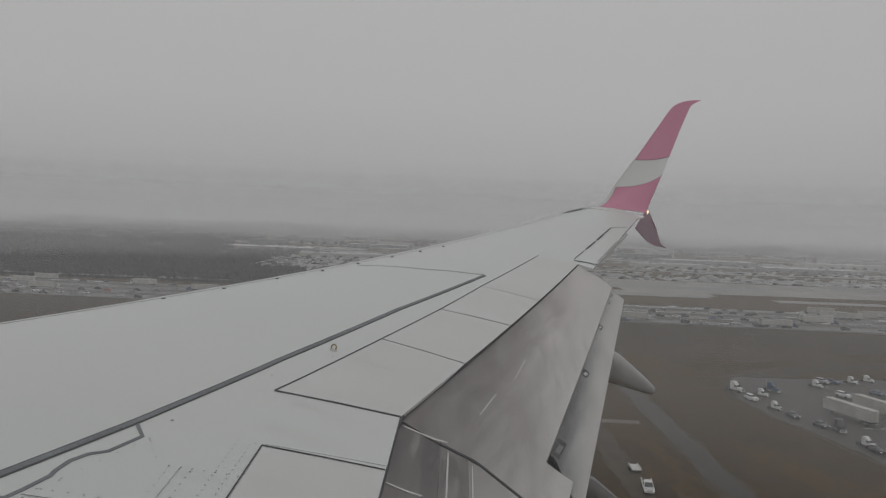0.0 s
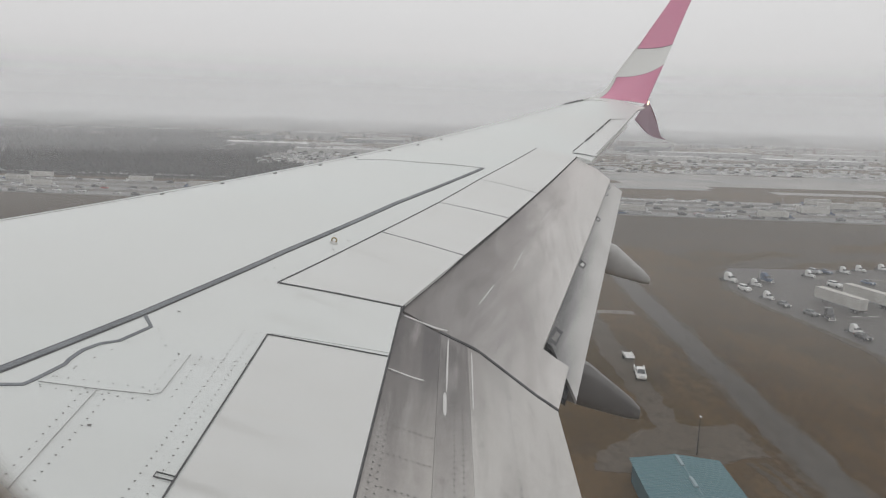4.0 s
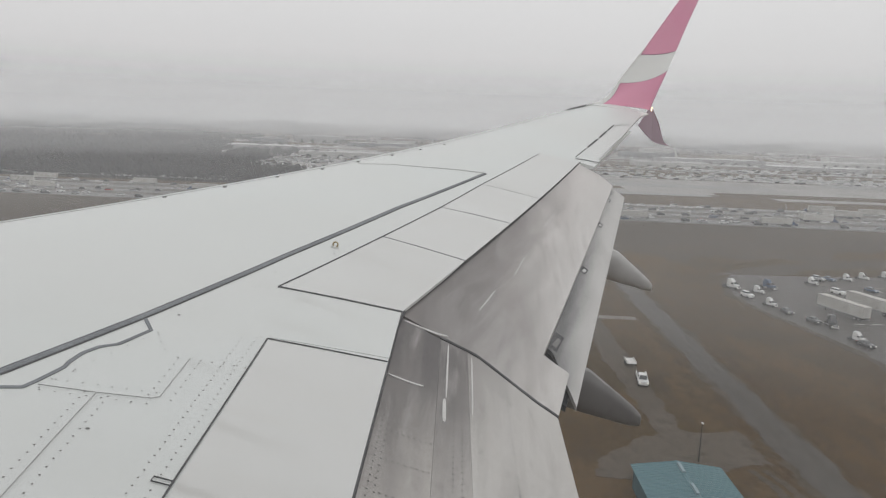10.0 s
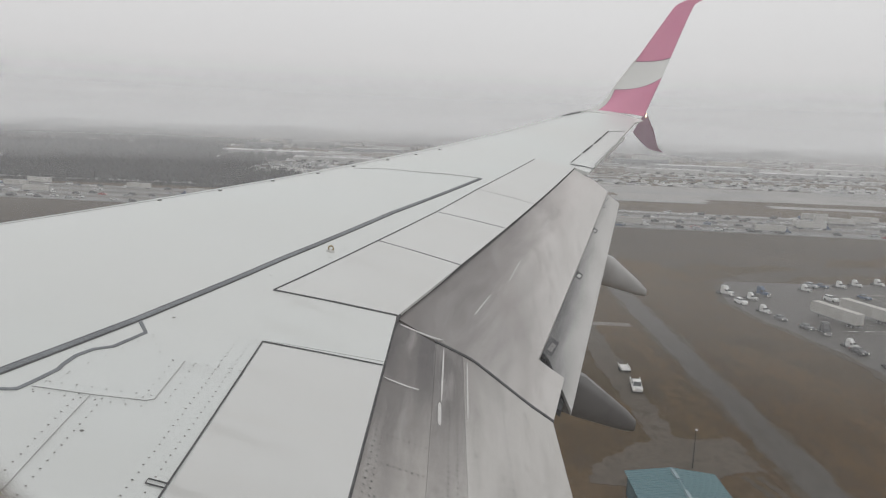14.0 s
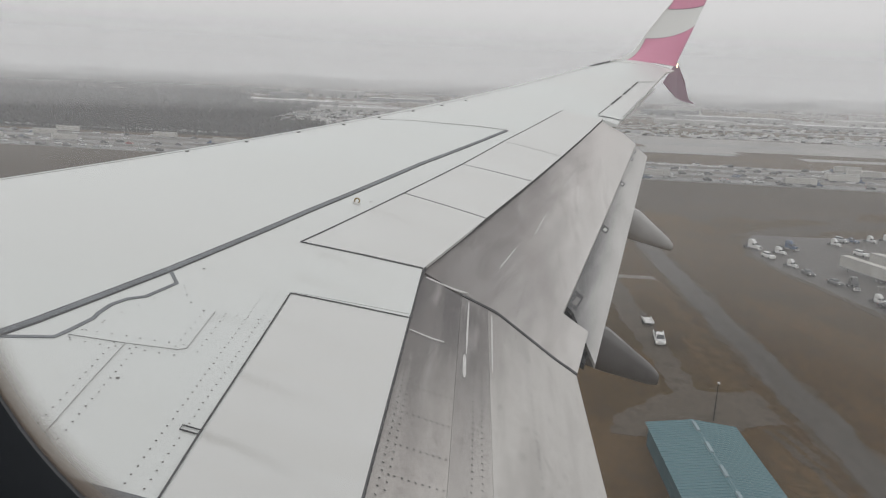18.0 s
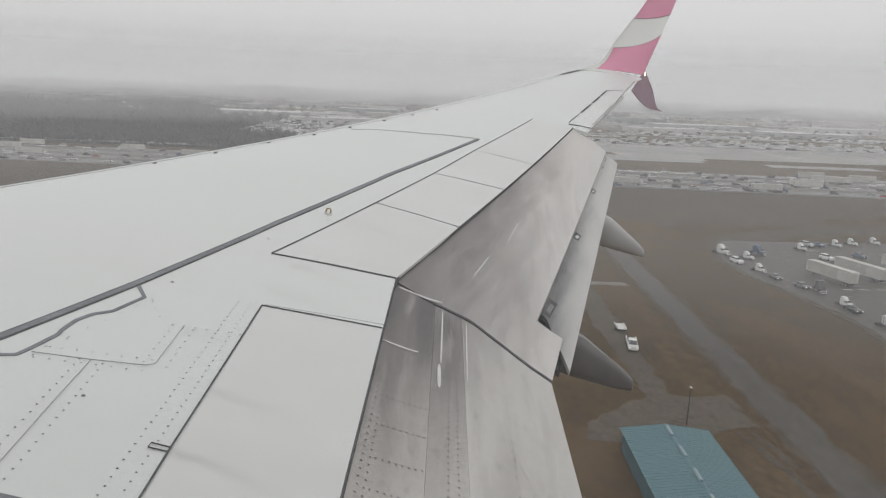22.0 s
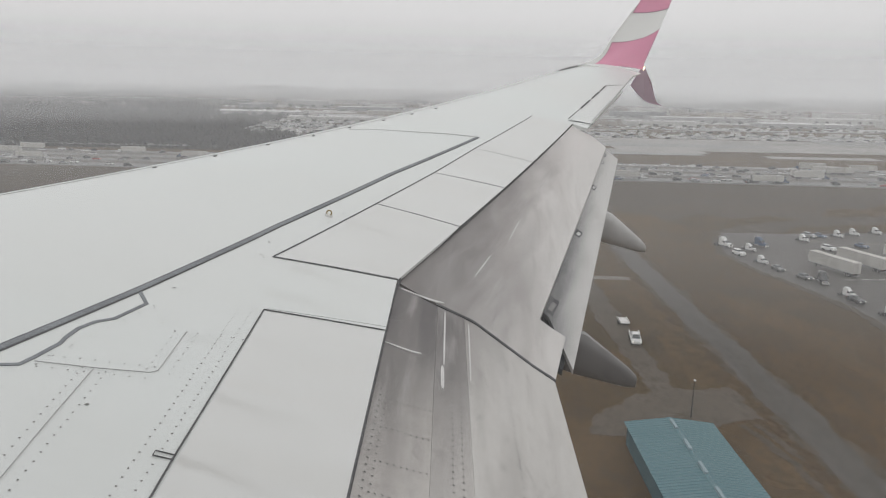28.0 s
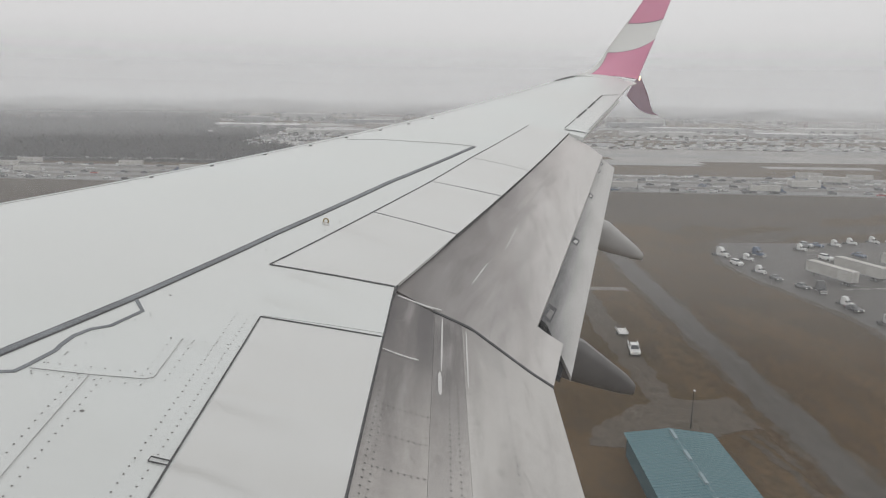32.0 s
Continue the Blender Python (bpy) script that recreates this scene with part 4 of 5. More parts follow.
def lean(x0, x1, y0, y1):
    return [(x0 + LEAN * y0, y0), (x1 + LEAN * y0, y0), (x1 + LEAN * y1, y1), (x0 + LEAN * y1, y1)]


def slab(x0, x1, z0, z1):
    """A long bar that runs with the highway."""
    return prism([(x, y, z0) for x, y in lean(x0, x1, -900, 900)], (0, 0, z1 - z0))


ground = bmesh.new()
gx = [-900, -300, -60, 40, 120, 200, 320, 460, 640, 900, 1300, 1900, 2800, 4200]
gy = [-4000, -2600, -1600, -900, -500, -250, -100, 0, 100, 250, 500, 900, 1600, 2600, 4000]
gv = [[ground.verts.new((x, y, 0)) for y in gy] for x in gx]
for i in range(len(gx) - 1):
    for j in range(len(gy) - 1):
        ground.faces.new((gv[i][j], gv[i + 1][j], gv[i + 1][j + 1], gv[i][j + 1]))
tagged(part("ground", ground, GRASS), "flat brown winter grassland reaching the hazy horizon", "ground", kind="structure")


def blob(cx, cy, rx, ry, seed, n=40, rough=0.25, turn=0.0):
    """An uneven rounded outline."""
    r = random.Random(seed)
    waves = [(k, r.uniform(0, 6.28), rough * r.uniform(0.4, 1.0) / k ** 0.7) for k in (2, 3, 5, 8)]
    pts = []
    for i in range(n):
        a = 2 * math.pi * i / n
        q = max(0.25, 1 + sum(h * math.sin(k * a + p) for k, p, h in waves))
        x, y = rx * q * math.cos(a), ry * q * math.sin(a)
        pts.append((cx + x * math.cos(turn) - y * math.sin(turn), cy + x * math.sin(turn) + y * math.cos(turn)))
    return pts


def ragged(outline, step=0.7, jitter=0.4, seed=3):
    """The same outline with the torn edge of worn turf."""
    r = random.Random(seed)
    pts, drift = [], 0.0
    for (xa, ya), (xb, yb) in zip(outline, outline[1:] + outline[:1]):
        k = max(1, int(math.hypot(xb - xa, yb - ya) / step))
        for i in range(k):
            drift = 0.75 * drift + r.uniform(-jitter, jitter)
            pts.append((lerp(xa, xb, i / k) + drift * 0.6, lerp(ya, yb, i / k) + drift))
    return pts


KERB = [(60, -88.5), (100, -90), (125, -91.5), (144.6, -91.7), (151.7, -92.5), (164.3, -91.6), (179.1, -88.8), (192.1, -85.6), (204, -84), (214.6, -83.0), (228, -86), (239.8, -90)]
LOT = KERB + [(246, -94), (247, -118), (251, -152), (255, -240), (60, -260)]
flat("truck_yard", ragged(LOT, 1.2, 0.25), 0.06, ASPHALT, "wet dark asphalt truck yard with worn lane dashes", category="yard")
flat("yard_edge", ragged([(x, y + 1.6) for x, y in KERB] + [(x, y - 0.5) for x, y in KERB[::-1]], 0.6, 0.35, 9), 0.064, MUD, "muddy trodden strip along the yard edge", 0.05, category="verge")


def wavy(x0, x1, y0, y1, seed, step=3.0):
    """An outline whose long sides, y0 and y1, run unevenly."""
    r = random.Random(seed)
    n = int((x1 - x0) / step)
    near = [(lerp(x0, x1, k / n), y0 + r.uniform(-0.35, 0.35) + 0.3 * math.sin(k * 0.7 + seed)) for k in range(n + 1)]
    away = [(lerp(x0, x1, k / n), y1 + r.uniform(-0.35, 0.35) + 0.3 * math.sin(k * 0.5 + seed)) for k in range(n, -1, -1)]
    return near + away


for off in (0.0, 2.1):
    flat("muddy_rut", ragged([(66, -47.2 - off), (80, -46.8 - off), (92, -45.6 - off), (100, -43.8 - off), (100.4, -44.7 - off), (92, -46.8 - off), (80, -48.1 - off), (66, -48.5 - off)], 0.5, 0.25, 31), 0.03, MUD, "muddy vehicle rut pressed into the grass", 0.02, category="rut")
# the service road, its ditches, and the tracks that leave it
flat("ditch_verge", ragged(wavy(40, 352, -60.5, -48.0, 1, 3.0), 0.8, 0.8, 6), 0.044, DITCH, "dark wet grass in the ditches along the road", 0.03, category="verge")
flat("road_shoulder", ragged(wavy(40, 352, -57.4, -50.0, 5, 3.0), 0.5, 0.5, 8), 0.047, MUD, "muddy trodden shoulder of the service road", 0.03, category="verge")
flat("service_road", ragged(wavy(40, 352, -56.6, -50.8, 2, 3.0), 0.5, 0.22, 7), 0.05, LANE, "narrow wet grey service road through the brown field", category="road")
flat("field_track", [(183 + 1.6 * q + 0.5 * math.sin(y * 0.13), y) for q, ys in ((-1, range(-51, 161, 6)), (1, range(159, -52, -6))) for y in ys], 0.035, GRAVEL, "pale gravel track branching from the service road", 0.03, category="track")
flat("dirt_track", ragged(wavy(108, 184, -38.2, -33.2, 3, 2.0), 0.6, 0.35, 5), 0.03, DIRT, "bare grey dirt track with parked vans", 0.025, category="track")
flat("gravel_apron", ragged([(96.5, -21), (101, -22), (106, -27), (110, -31.5), (113.5, -37), (112, -42), (114, -47), (118, -51), (100, -51.5), (102.5, -47), (100.5, -41), (96.5, -38), (95, -30)], 0.5, 0.45), 0.042, DIRT, "worn gravel apron before the metal shed", 0.03, category="apron")
for i, (x, y, rx, ry) in enumerate(((128, -45, 14, 3.2), (160, -46, 18, 2.6), (88, -44, 6, 2.4), (84, -66, 16, 3.4), (118, -76, 20, 3.5), (150, -72, 22, 5), (230, -66, 24, 6), (205, -30, 16, 7), (265, -70, 20, 12), (150, -14, 26, 6), (255, -10, 26, 14))):
    flat("dry_grass_patch", ragged(blob(x, y, rx, ry, 120 + i, 48, 0.4, 0.1 * (i % 3)), 0.6, 0.5, i), 0.020 + 0.0015 * i, TAWNY if i % 3 else SCRUB, "flattened tawny patch of dry winter grass", 0.018, "", "grass")
far_edge = [(292 + 16 * math.sin(0.021 * y) + 9 * math.sin(0.067 * y + 1) + 6 * math.sin(0.19 * y), y) for y in range(-700, 701, 8)]
flat("far_field", far_edge + [(386 + LEAN * 700 - 3, 700), (386 - LEAN * 700 - 3, -700)], 0.018, DULL_GRASS, "dull grey-brown wet grassland between yard and highway", 0.015, category="field")
for i in range(14):
    y = -260 + 30 * i
    flat("dull_grass_patch", blob(268 + 14 * math.sin(i * 2.3), y, 10 + 4 * math.sin(i), 22, 200 + i, 40, 0.5, 0.4), 0.0195 + 0.0006 * i, DULL_GRASS, "uneven greyish patch of wet grass", 0.018, "", "grass")
for i, (cx, cy, rx, ry, turn) in enumerate(((505, -160, 14, 140, 0), (520, -420, 22, 110, 0), (500, 150, 12, 60, 0))):
    flat("scrub_patch", blob(cx, cy, rx, ry, 70 + i, 44, 0.35, turn), 0.022 + 0.003 * (i % 5), SCRUB, "flattened patch of dry brown scrub", 0.02, "", "scrub")

# highway: two carriageways with shoulders, lane dashes and a median wall
ROADS = [(386, 403, 270), (408, 426, 270), (431, 449, 90), (454, 470, 90)]  # metres across, heading of its traffic
flat("highway_verge", lean(384, 473, -900, 900), 0.03, GRAVEL, "pale worn concrete between the carriageways", 0.02, category="median")
LANES = []
dash = bmesh.new()
for x0, x1, head in ROADS:
    flat("carriageway", lean(x0, x1, -900, 900), 0.06, HIGHWAY, "wet grey highway carriageway with broken lane lines", category="highway")
    n = int((x1 - x0 - 3.0) / 3.75)
    lanes = [x0 + 1.8 + 3.75 * (k + 0.5) for k in range(n)]
    LANES += [(x, head) for x in lanes]
    for a, b in zip(lanes, lanes[1:]):
        for k in range(-46, 44):
            y = k * 12.0
            x = (a + b) / 2 + LEAN * y
            dash.faces.new([dash.verts.new(p) for p in ((x - 0.12, y, 0.066), (x + 0.12, y, 0.066), (x + 0.12 + LEAN * 4, y + 4, 0.066), (x - 0.12 + LEAN * 4, y + 4, 0.066))])
    for x in (x0 + 1.2, x1 - 1.2):
        tagged(part("edge_line", slab(x - 0.12, x + 0.12, 0.05, 0.066), ROAD_PAINT), "white highway edge line", "road marking", kind="structure")
tagged(part("lane_dashes", dash, ROAD_PAINT), "white broken lane lines on the highway", "road marking", kind="stuff")
for x in (405.2, 428.2, 451.2):
    tagged(part("median_wall", slab(x, x + 0.6, 0, 1.1), CONCRETE), "low concrete barrier wall along the median", "barrier", kind="structure")
tagged(part("guard_rail_beam", slab(383.0, 383.3, 0.45, 0.8), STEEL), "galvanised guard rail beside the highway", "barrier", kind="structure")
for x, y0, y1, n in ((134.0, -100, -140, 9), (186.0, -104, -160, 12), (100.0, -98, -120, 4)):
    for k in range(n):
        y = lerp(y0, y1, k / n)
        tagged(part("yard_dash", box(x + 0.1 * (y0 - y) - 0.25, x + 0.1 * (y0 - y) + 0.25, y - 2.6, y, 0.05, 0.066), ROAD_PAINT), "worn white bay dash on the yard", "road marking", "yard dashes")
puddles = bmesh.new()
rnd = random.Random(8)
for k in range(34):
    x, y = rnd.uniform(100, 240), rnd.uniform(-180, -98)
    vs = [puddles.verts.new((px, py, 0.064)) for px, py in blob(x, y, rnd.uniform(0.6, 2.2), rnd.uniform(1.5, 6), k, 16, 0.25)]
    puddles.faces.new(vs)
tagged(part("yard_puddles", puddles, WATER), "thin rainwater films on the yard", "puddle", kind="stuff")

# lots and fields beyond the highway
flat("far_gravel_lot", [(535, -470), (640, -640), (650, -200), (655, 60), (545, 60), (530, -150)], 0.05, CONCRETE, "pale concrete storage lot beyond the highway", category="lot", k=K)
flat("far_road", rect(790, 806, -1200, 1200), 0.06, HIGHWAY, "wet grey road past the far lots", category="road", k=K)
flat("side_parking_lot", rect(560, 820, 95, 170), 0.055, ASPHALT, "wet asphalt car park with many parked cars", category="car park", k=K)


# ---- vehicles ----
def wheels(parent, spots, r, w, rims=True):
    proto = None
    for x, y in spots:
        if proto is None:
            bm = disc_y(r, w)
            proto = part("wheel", bm, RUBBER, parent)
            rim = part("rim", disc_y(r * 0.55, w * 1.06, 10), STEEL, proto) if rims else None
            proto.location = (x, y, r)
        else:
            o = new("wheel", proto.data)
            o.parent, o.location = parent, (x, y, r)
            if rims:
                q = new("rim", rim.data)
                q.parent = o


def make_car(colour, tall=False):
    """A car whose nose points along +x; tall: an off-road estate."""
    h = 0.25 if tall else 0.0
    car = new("car")
    body = rings([oblong(-2.15, 2.15, 0.80, 0.22, 0.2), oblong(-2.28, 2.28, 0.90, 0.42, 0.28), oblong(-2.30, 2.26, 0.92, 0.68 + h / 2, 0.3), oblong(-2.24, 2.12, 0.88, 0.90 + h, 0.3), oblong(-2.1 if not tall else -2.2, 1.7, 0.80, 0.98 + h, 0.25)])
    part("body", body, PAINTS[colour], car)
    back = -2.1 if tall else -1.75
    part("glasshouse", rings([oblong(back, 0.95, 0.80, 0.97 + h, 0.2), oblong(back + (0.25 if tall else 0.65), 0.25, 0.64, 1.40 + h, 0.2)]), GLASS, car)
    part("roof", rings([oblong(back + (0.2 if tall else 0.58), 0.32, 0.66, 1.385 + h, 0.2), oblong(back + (0.35 if tall else 0.75), 0.15, 0.60, 1.47 + h, 0.2)]), PAINTS[colour], car)
    wheels(car, ((1.38, 0.82), (1.38, -0.82), (-1.38, 0.82), (-1.38, -0.82)), 0.34, 0.22, False)
    for s in (-1, 1):
        part("headlight", box(2.13, 2.29, s * 0.66 - 0.16, s * 0.66 + 0.16, 0.62 + h / 2, 0.76 + h / 2), HEAD, car)
        part("tail_light", box(-2.31, -2.2, s * 0.68 - 0.14, s * 0.68 + 0.14, 0.68 + h / 2, 0.84 + h / 2), TAIL, car)
    return tagged(car, ("%s off-road estate car on wet asphalt" if tall else "%s saloon car on wet asphalt") % colour, "car")


def make_trailer(name, side, roof, text, length=15.8):
    """A box trailer; its rear end lies at x = 0, its front at x = length."""
    t = new(name)
    part("box_body", box(0, length, -1.28, 1.28, 1.15, 4.02, 0.05), side, t)
    prof = []
    for k in range(25):
        x = 0.03 + (length - 0.06) * k / 24
        prof.append([(x, -1.24, 4.02), (x, -1.22, 4.05 + 0.022 * (k % 2)), (x, 1.22, 4.05 + 0.022 * (k % 2)), (x, 1.24, 4.02)])
    top = rings(prof)
    part("roof_sheet", top, roof, t)
    for s in (-1, 1):
        part("rear_door", box(-0.05, 0.0, s * 0.62 - 0.58, s * 0.62 + 0.58, 1.22, 3.92, 0.02), side, t)
        part("lock_rod", box(-0.08, -0.05, s * 0.18 - 0.025, s * 0.18 + 0.025, 1.3, 3.85), STEEL, t)
        part("side_rail", box(0.02, length - 0.02, s * 1.30 - 0.03, s * 1.30 + 0.03, 1.08, 1.24), STEEL, t)
        part("top_rail", box(0.02, length - 0.02, s * 1.27 - 0.04, s * 1.27 + 0.04, 3.94, 4.09), STEEL if roof is not TRAILER_DARK else CHASSIS, t)
        part("landing_leg", box(length - 2.9, length - 2.7, s * 0.8 - 0.09, s * 0.8 + 0.09, 0.06, 1.15), CHASSIS, t)
        part("rear_lamp", box(-0.06, -0.02, s * 1.05 - 0.1, s * 1.05 + 0.1, 1.06, 1.16), TAIL, t)
    part("bogie", box(0.8, 3.6, -0.55, 0.55, 0.5, 1.15), CHASSIS, t)
    part("underride_bar", box(0.0, 0.1, -1.1, 1.1, 0.5, 0.62), STEEL, t)
    wheels(t, [(x, y) for x in (1.4, 2.7) for y in (-1.0, 1.0)], 0.5, 0.5)
    return tagged(t, text, "trailer")


def make_tractor(colour):
    """A bonneted lorry tractor whose nose points along +x."""
    t = new("lorry_tractor")
    p = PAINTS[colour]
    part("chassis_frame", box(-4.2, 2.7, -0.45, 0.45, 0.6, 1.0), CHASSIS, t)
    part("bonnet", rings([oblong(0.9, 2.9, 0.95, 0.7, 0.2), oblong(0.9, 2.85, 0.92, 1.4, 0.25), oblong(0.9, 2.6, 0.80, 1.85, 0.3)]), p, t)
    part("cab", rings([oblong(-0.5, 1.15, 1.1, 0.8, 0.12), oblong(-0.5, 1.1, 1.12, 1.9, 0.12), oblong(-0.5, 0.55, 1.05, 2.75, 0.15)]), p, t)
    part("sleeper", rings([oblong(-2.2, -0.45, 1.18, 0.8, 0.12), oblong(-2.2, -0.45, 1.2, 2.9, 0.12), oblong(-2.1, -0.4, 1.1, 3.7, 0.2)]), p, t)
    part("roof_deflector", rings([oblong(-2.0, 0.4, 1.02, 2.75, 0.2), oblong(-2.0, -0.5, 0.95, 3.85, 0.3)]), p, t)
    part("windscreen", prism([(1.12, -0.92, 1.95), (1.12, 0.92, 1.95), (0.62, 0.82, 2.68), (0.62, -0.82, 2.68)], (0.03, 0, 0.02)), GLASS, t)
    part("grille", box(2.84, 2.94, -0.55, 0.55, 0.85, 1.6), STEEL, t)
    part("bumper", box(2.75, 3.05, -1.1, 1.1, 0.4, 0.75, 0.05), PALE_METAL, t)
    for s in (-1, 1):
        part("side_window", box(-0.25, 0.62, s * 1.11 - 0.015, s * 1.11 + 0.015, 1.95, 2.55), GLASS, t)
        part("fuel_tank", rings([[(x, s * 0.95 + 0.3 * math.cos(a * math.pi / 5), 0.75 + 0.3 * math.sin(a * math.pi / 5)) for a in range(10)] for x in (-1.8, -0.3)]), STEEL, t)
        part("exhaust_stack", box(-2.42, -2.28, s * 1.0 - 0.07, s * 1.0 + 0.07, 0.9, 4.0), STEEL, t)
        part("headlight", box(2.72, 2.9, s * 0.85 - 0.13, s * 0.85 + 0.13, 0.95, 1.2), HEAD, t)
        part("mirror", box(0.85, 0.98, s * 1.35 - 0.1, s * 1.35 + 0.1, 1.8, 2.4), CHASSIS, t)
        part("mudguard", box(-4.3, -2.5, s * 0.95 - 0.25, s * 0.95 + 0.25, 1.03, 1.1), CHASSIS, t)
    wheels(t, ((2.0, 0.95), (2.0, -0.95), (-2.9, 0.9), (-2.9, -0.9), (-3.95, 0.9), (-3.95, -0.9)), 0.5, 0.45)
    return tagged(t, "%s bonneted lorry tractor with sleeper cab, parked" % colour, "lorry")


def put(proto, x, y, heading, group="", first=set(), z=0.06):
    """Stands a vehicle at (x, y), its nose turned by heading degrees from +x; the prototype itself is used first."""
    m = pose(x, y, z, 0, 0, heading)
    if proto.name.startswith("lorry_tractor"):
        m = m @ Matrix.Scale(0.77, 4)
    if proto.name not in first:
        first.add(proto.name)
        proto.matrix_basis = m
        ob = proto
    else:
        ob = copy_thing(proto, m)
    return tagged(ob, group=group)


rnd = random.Random(21)
CARS = {(c, t): make_car(c, t) for c in ("white", "silver", "black", "grey") for t in (False, True)}
CARS[("red", False)] = make_car("red")
CARS[("blue", False)] = make_car("blue")
POOL = [("white", False)] * 7 + [("white", True)] * 5 + [("silver", False)] * 3 + [("silver", True)] * 2 + [("black", False)] * 4 + [("black", True)] * 4 + [("grey", False)] * 3 + [("grey", True)] * 3 + [("red", False), ("blue", False)]
T_WHITE = make_trailer("box_trailer", TRAILER_WHITE, TRAILER_ROOF, "dirty white box trailer parked on wet asphalt")
T_DARK = make_trailer("dark_box_trailer", TRAILER_DARK, TRAILER_WHITE, "dark-sided box trailer with white roof, parked")
T_BLUE = make_trailer("blue_box_trailer", TRAILER_BLUE, TRAILER_BLUE, "faded blue box trailer parked on wet asphalt")
T_GREEN = make_trailer("green_box_trailer", TRAILER_GREEN, TRAILER_GREEN, "faded green box trailer parked on wet asphalt")
T_FAR = make_trailer("haulage_trailer", TRAILER_WHITE, TRAILER_ROOF, "white box trailer drawn along the wet highway", 15.0)
TRACTORS = {c: make_tractor(c) for c in ("white", "blue", "orange", "black", "red")}

# rows of parked trailers: the rear ends face the camera
for x, y, proto in ((154.5, -111.4, T_WHITE), (155.9, -114.8, T_WHITE), (157.3, -118.3, T_WHITE), (158.8, -121.8, T_WHITE), (161.2, -126.6, T_WHITE), (163.0, -130.1, T_WHITE), (164.3, -133.6, T_WHITE), (165.7, -137.1, T_WHITE), (139.4, -113.6, T_BLUE), (143.7, -126.2, T_BLUE), (145.1, -129.8, T_DARK), (146.5, -133.3, T_GREEN)):
    put(proto, x, y, 16, "row of parked trailers")
for x, y, proto in ((187.9, -107.9, T_WHITE), (193.1, -118.5, T_WHITE), (199.0, -135.4, T_WHITE), (204.1, -142.4, T_WHITE), (205.9, -146.1, T_WHITE), (206.8, -160.0, T_WHITE), (208.6, -163.8, T_WHITE)):
    put(proto, x, y, 17, "far row of parked trailers")
for x, y, proto in ((110.5, -111.3, T_WHITE), (111.8, -114.8, T_WHITE), (113.2, -118.2, T_WHITE), (114.5, -121.7, T_WHITE), (115.9, -125.2, T_WHITE)):
    put(proto, x, y, 16, "near row of parked trailers")
for x, y, h, c in ((223.6, -86.6, 211, "white"), (218.2, -92.3, 221, "white"), (224.8, -98.1, 211, "blue"), (202.1, -89.3, 206, "white"), (182.0, -96.2, 171, "black"), (169.6, -96.3, 206, "white"), (155.3, -98.1, 261, "white"), (137.7, -98.4, 256, "white"), (117.6, -95.6, 196, "black"), (105.7, -94.9, 236, "orange"), (102.2, -96.1, 231, "white"),
                   (234.4, -116.0, 211, "white"), (242.4, -131.2, 211, "white"), (245.9, -138.3, 226, "white"), (249.0, -147.6, 211, "white"), (241.5, -162.2, 216, "white"), (250.5, -174.0, 211, "red"), (252.0, -187.2, 216, "white")):
    put(TRACTORS[c], x, y, h, "parked lorry tractors")
for x, y, h in ((212.6, -86.7, 196), (194.7, -90.4, 186), (186.0, -93.5, 196), (165.6, -95.8, 191), (125.6, -94.6, 181), (113.9, -94.1, 186), (98.1, -94.0, 191), (241.6, -124.6, 206), (221.5, -117.5, 206), (226.3, -130.2, 201), (241.1, -120.8, 211), (249.0, -154.2, 206), (240.0, -169.9, 201)):
    put(CARS[rnd.choice(POOL)], x, y, h, "cars parked along the yard kerb")
# cars and lorries on the highway
for x, head in LANES:
    y = -400 + rnd.uniform(0, 25)
    while y < 380:
        seen = y < -70 or y > 170
        if rnd.random() < (0.11 if seen else 0.04):
            put(T_FAR, x + LEAN * y, y if head == 90 else y + 18, head - 3.4, "lorries on the highway")
            put(TRACTORS[rnd.choice(("white", "white", "white", "blue", "black"))], x + LEAN * y + (1.0 if head == 90 else 0.05), y + 17.2 if head == 90 else y + 0.8, head - 3.4, "lorries on the highway")
            y += 26
        else:
            put(CARS[rnd.choice(POOL)], x + LEAN * y + rnd.uniform(-0.4, 0.4), y, head - 3.4 + rnd.uniform(-1.5, 1.5), "cars on the highway")
        y += rnd.choice((9, 12, 17, 26, 44)) * rnd.uniform(0.9, 1.3) * (1 if seen else 4)


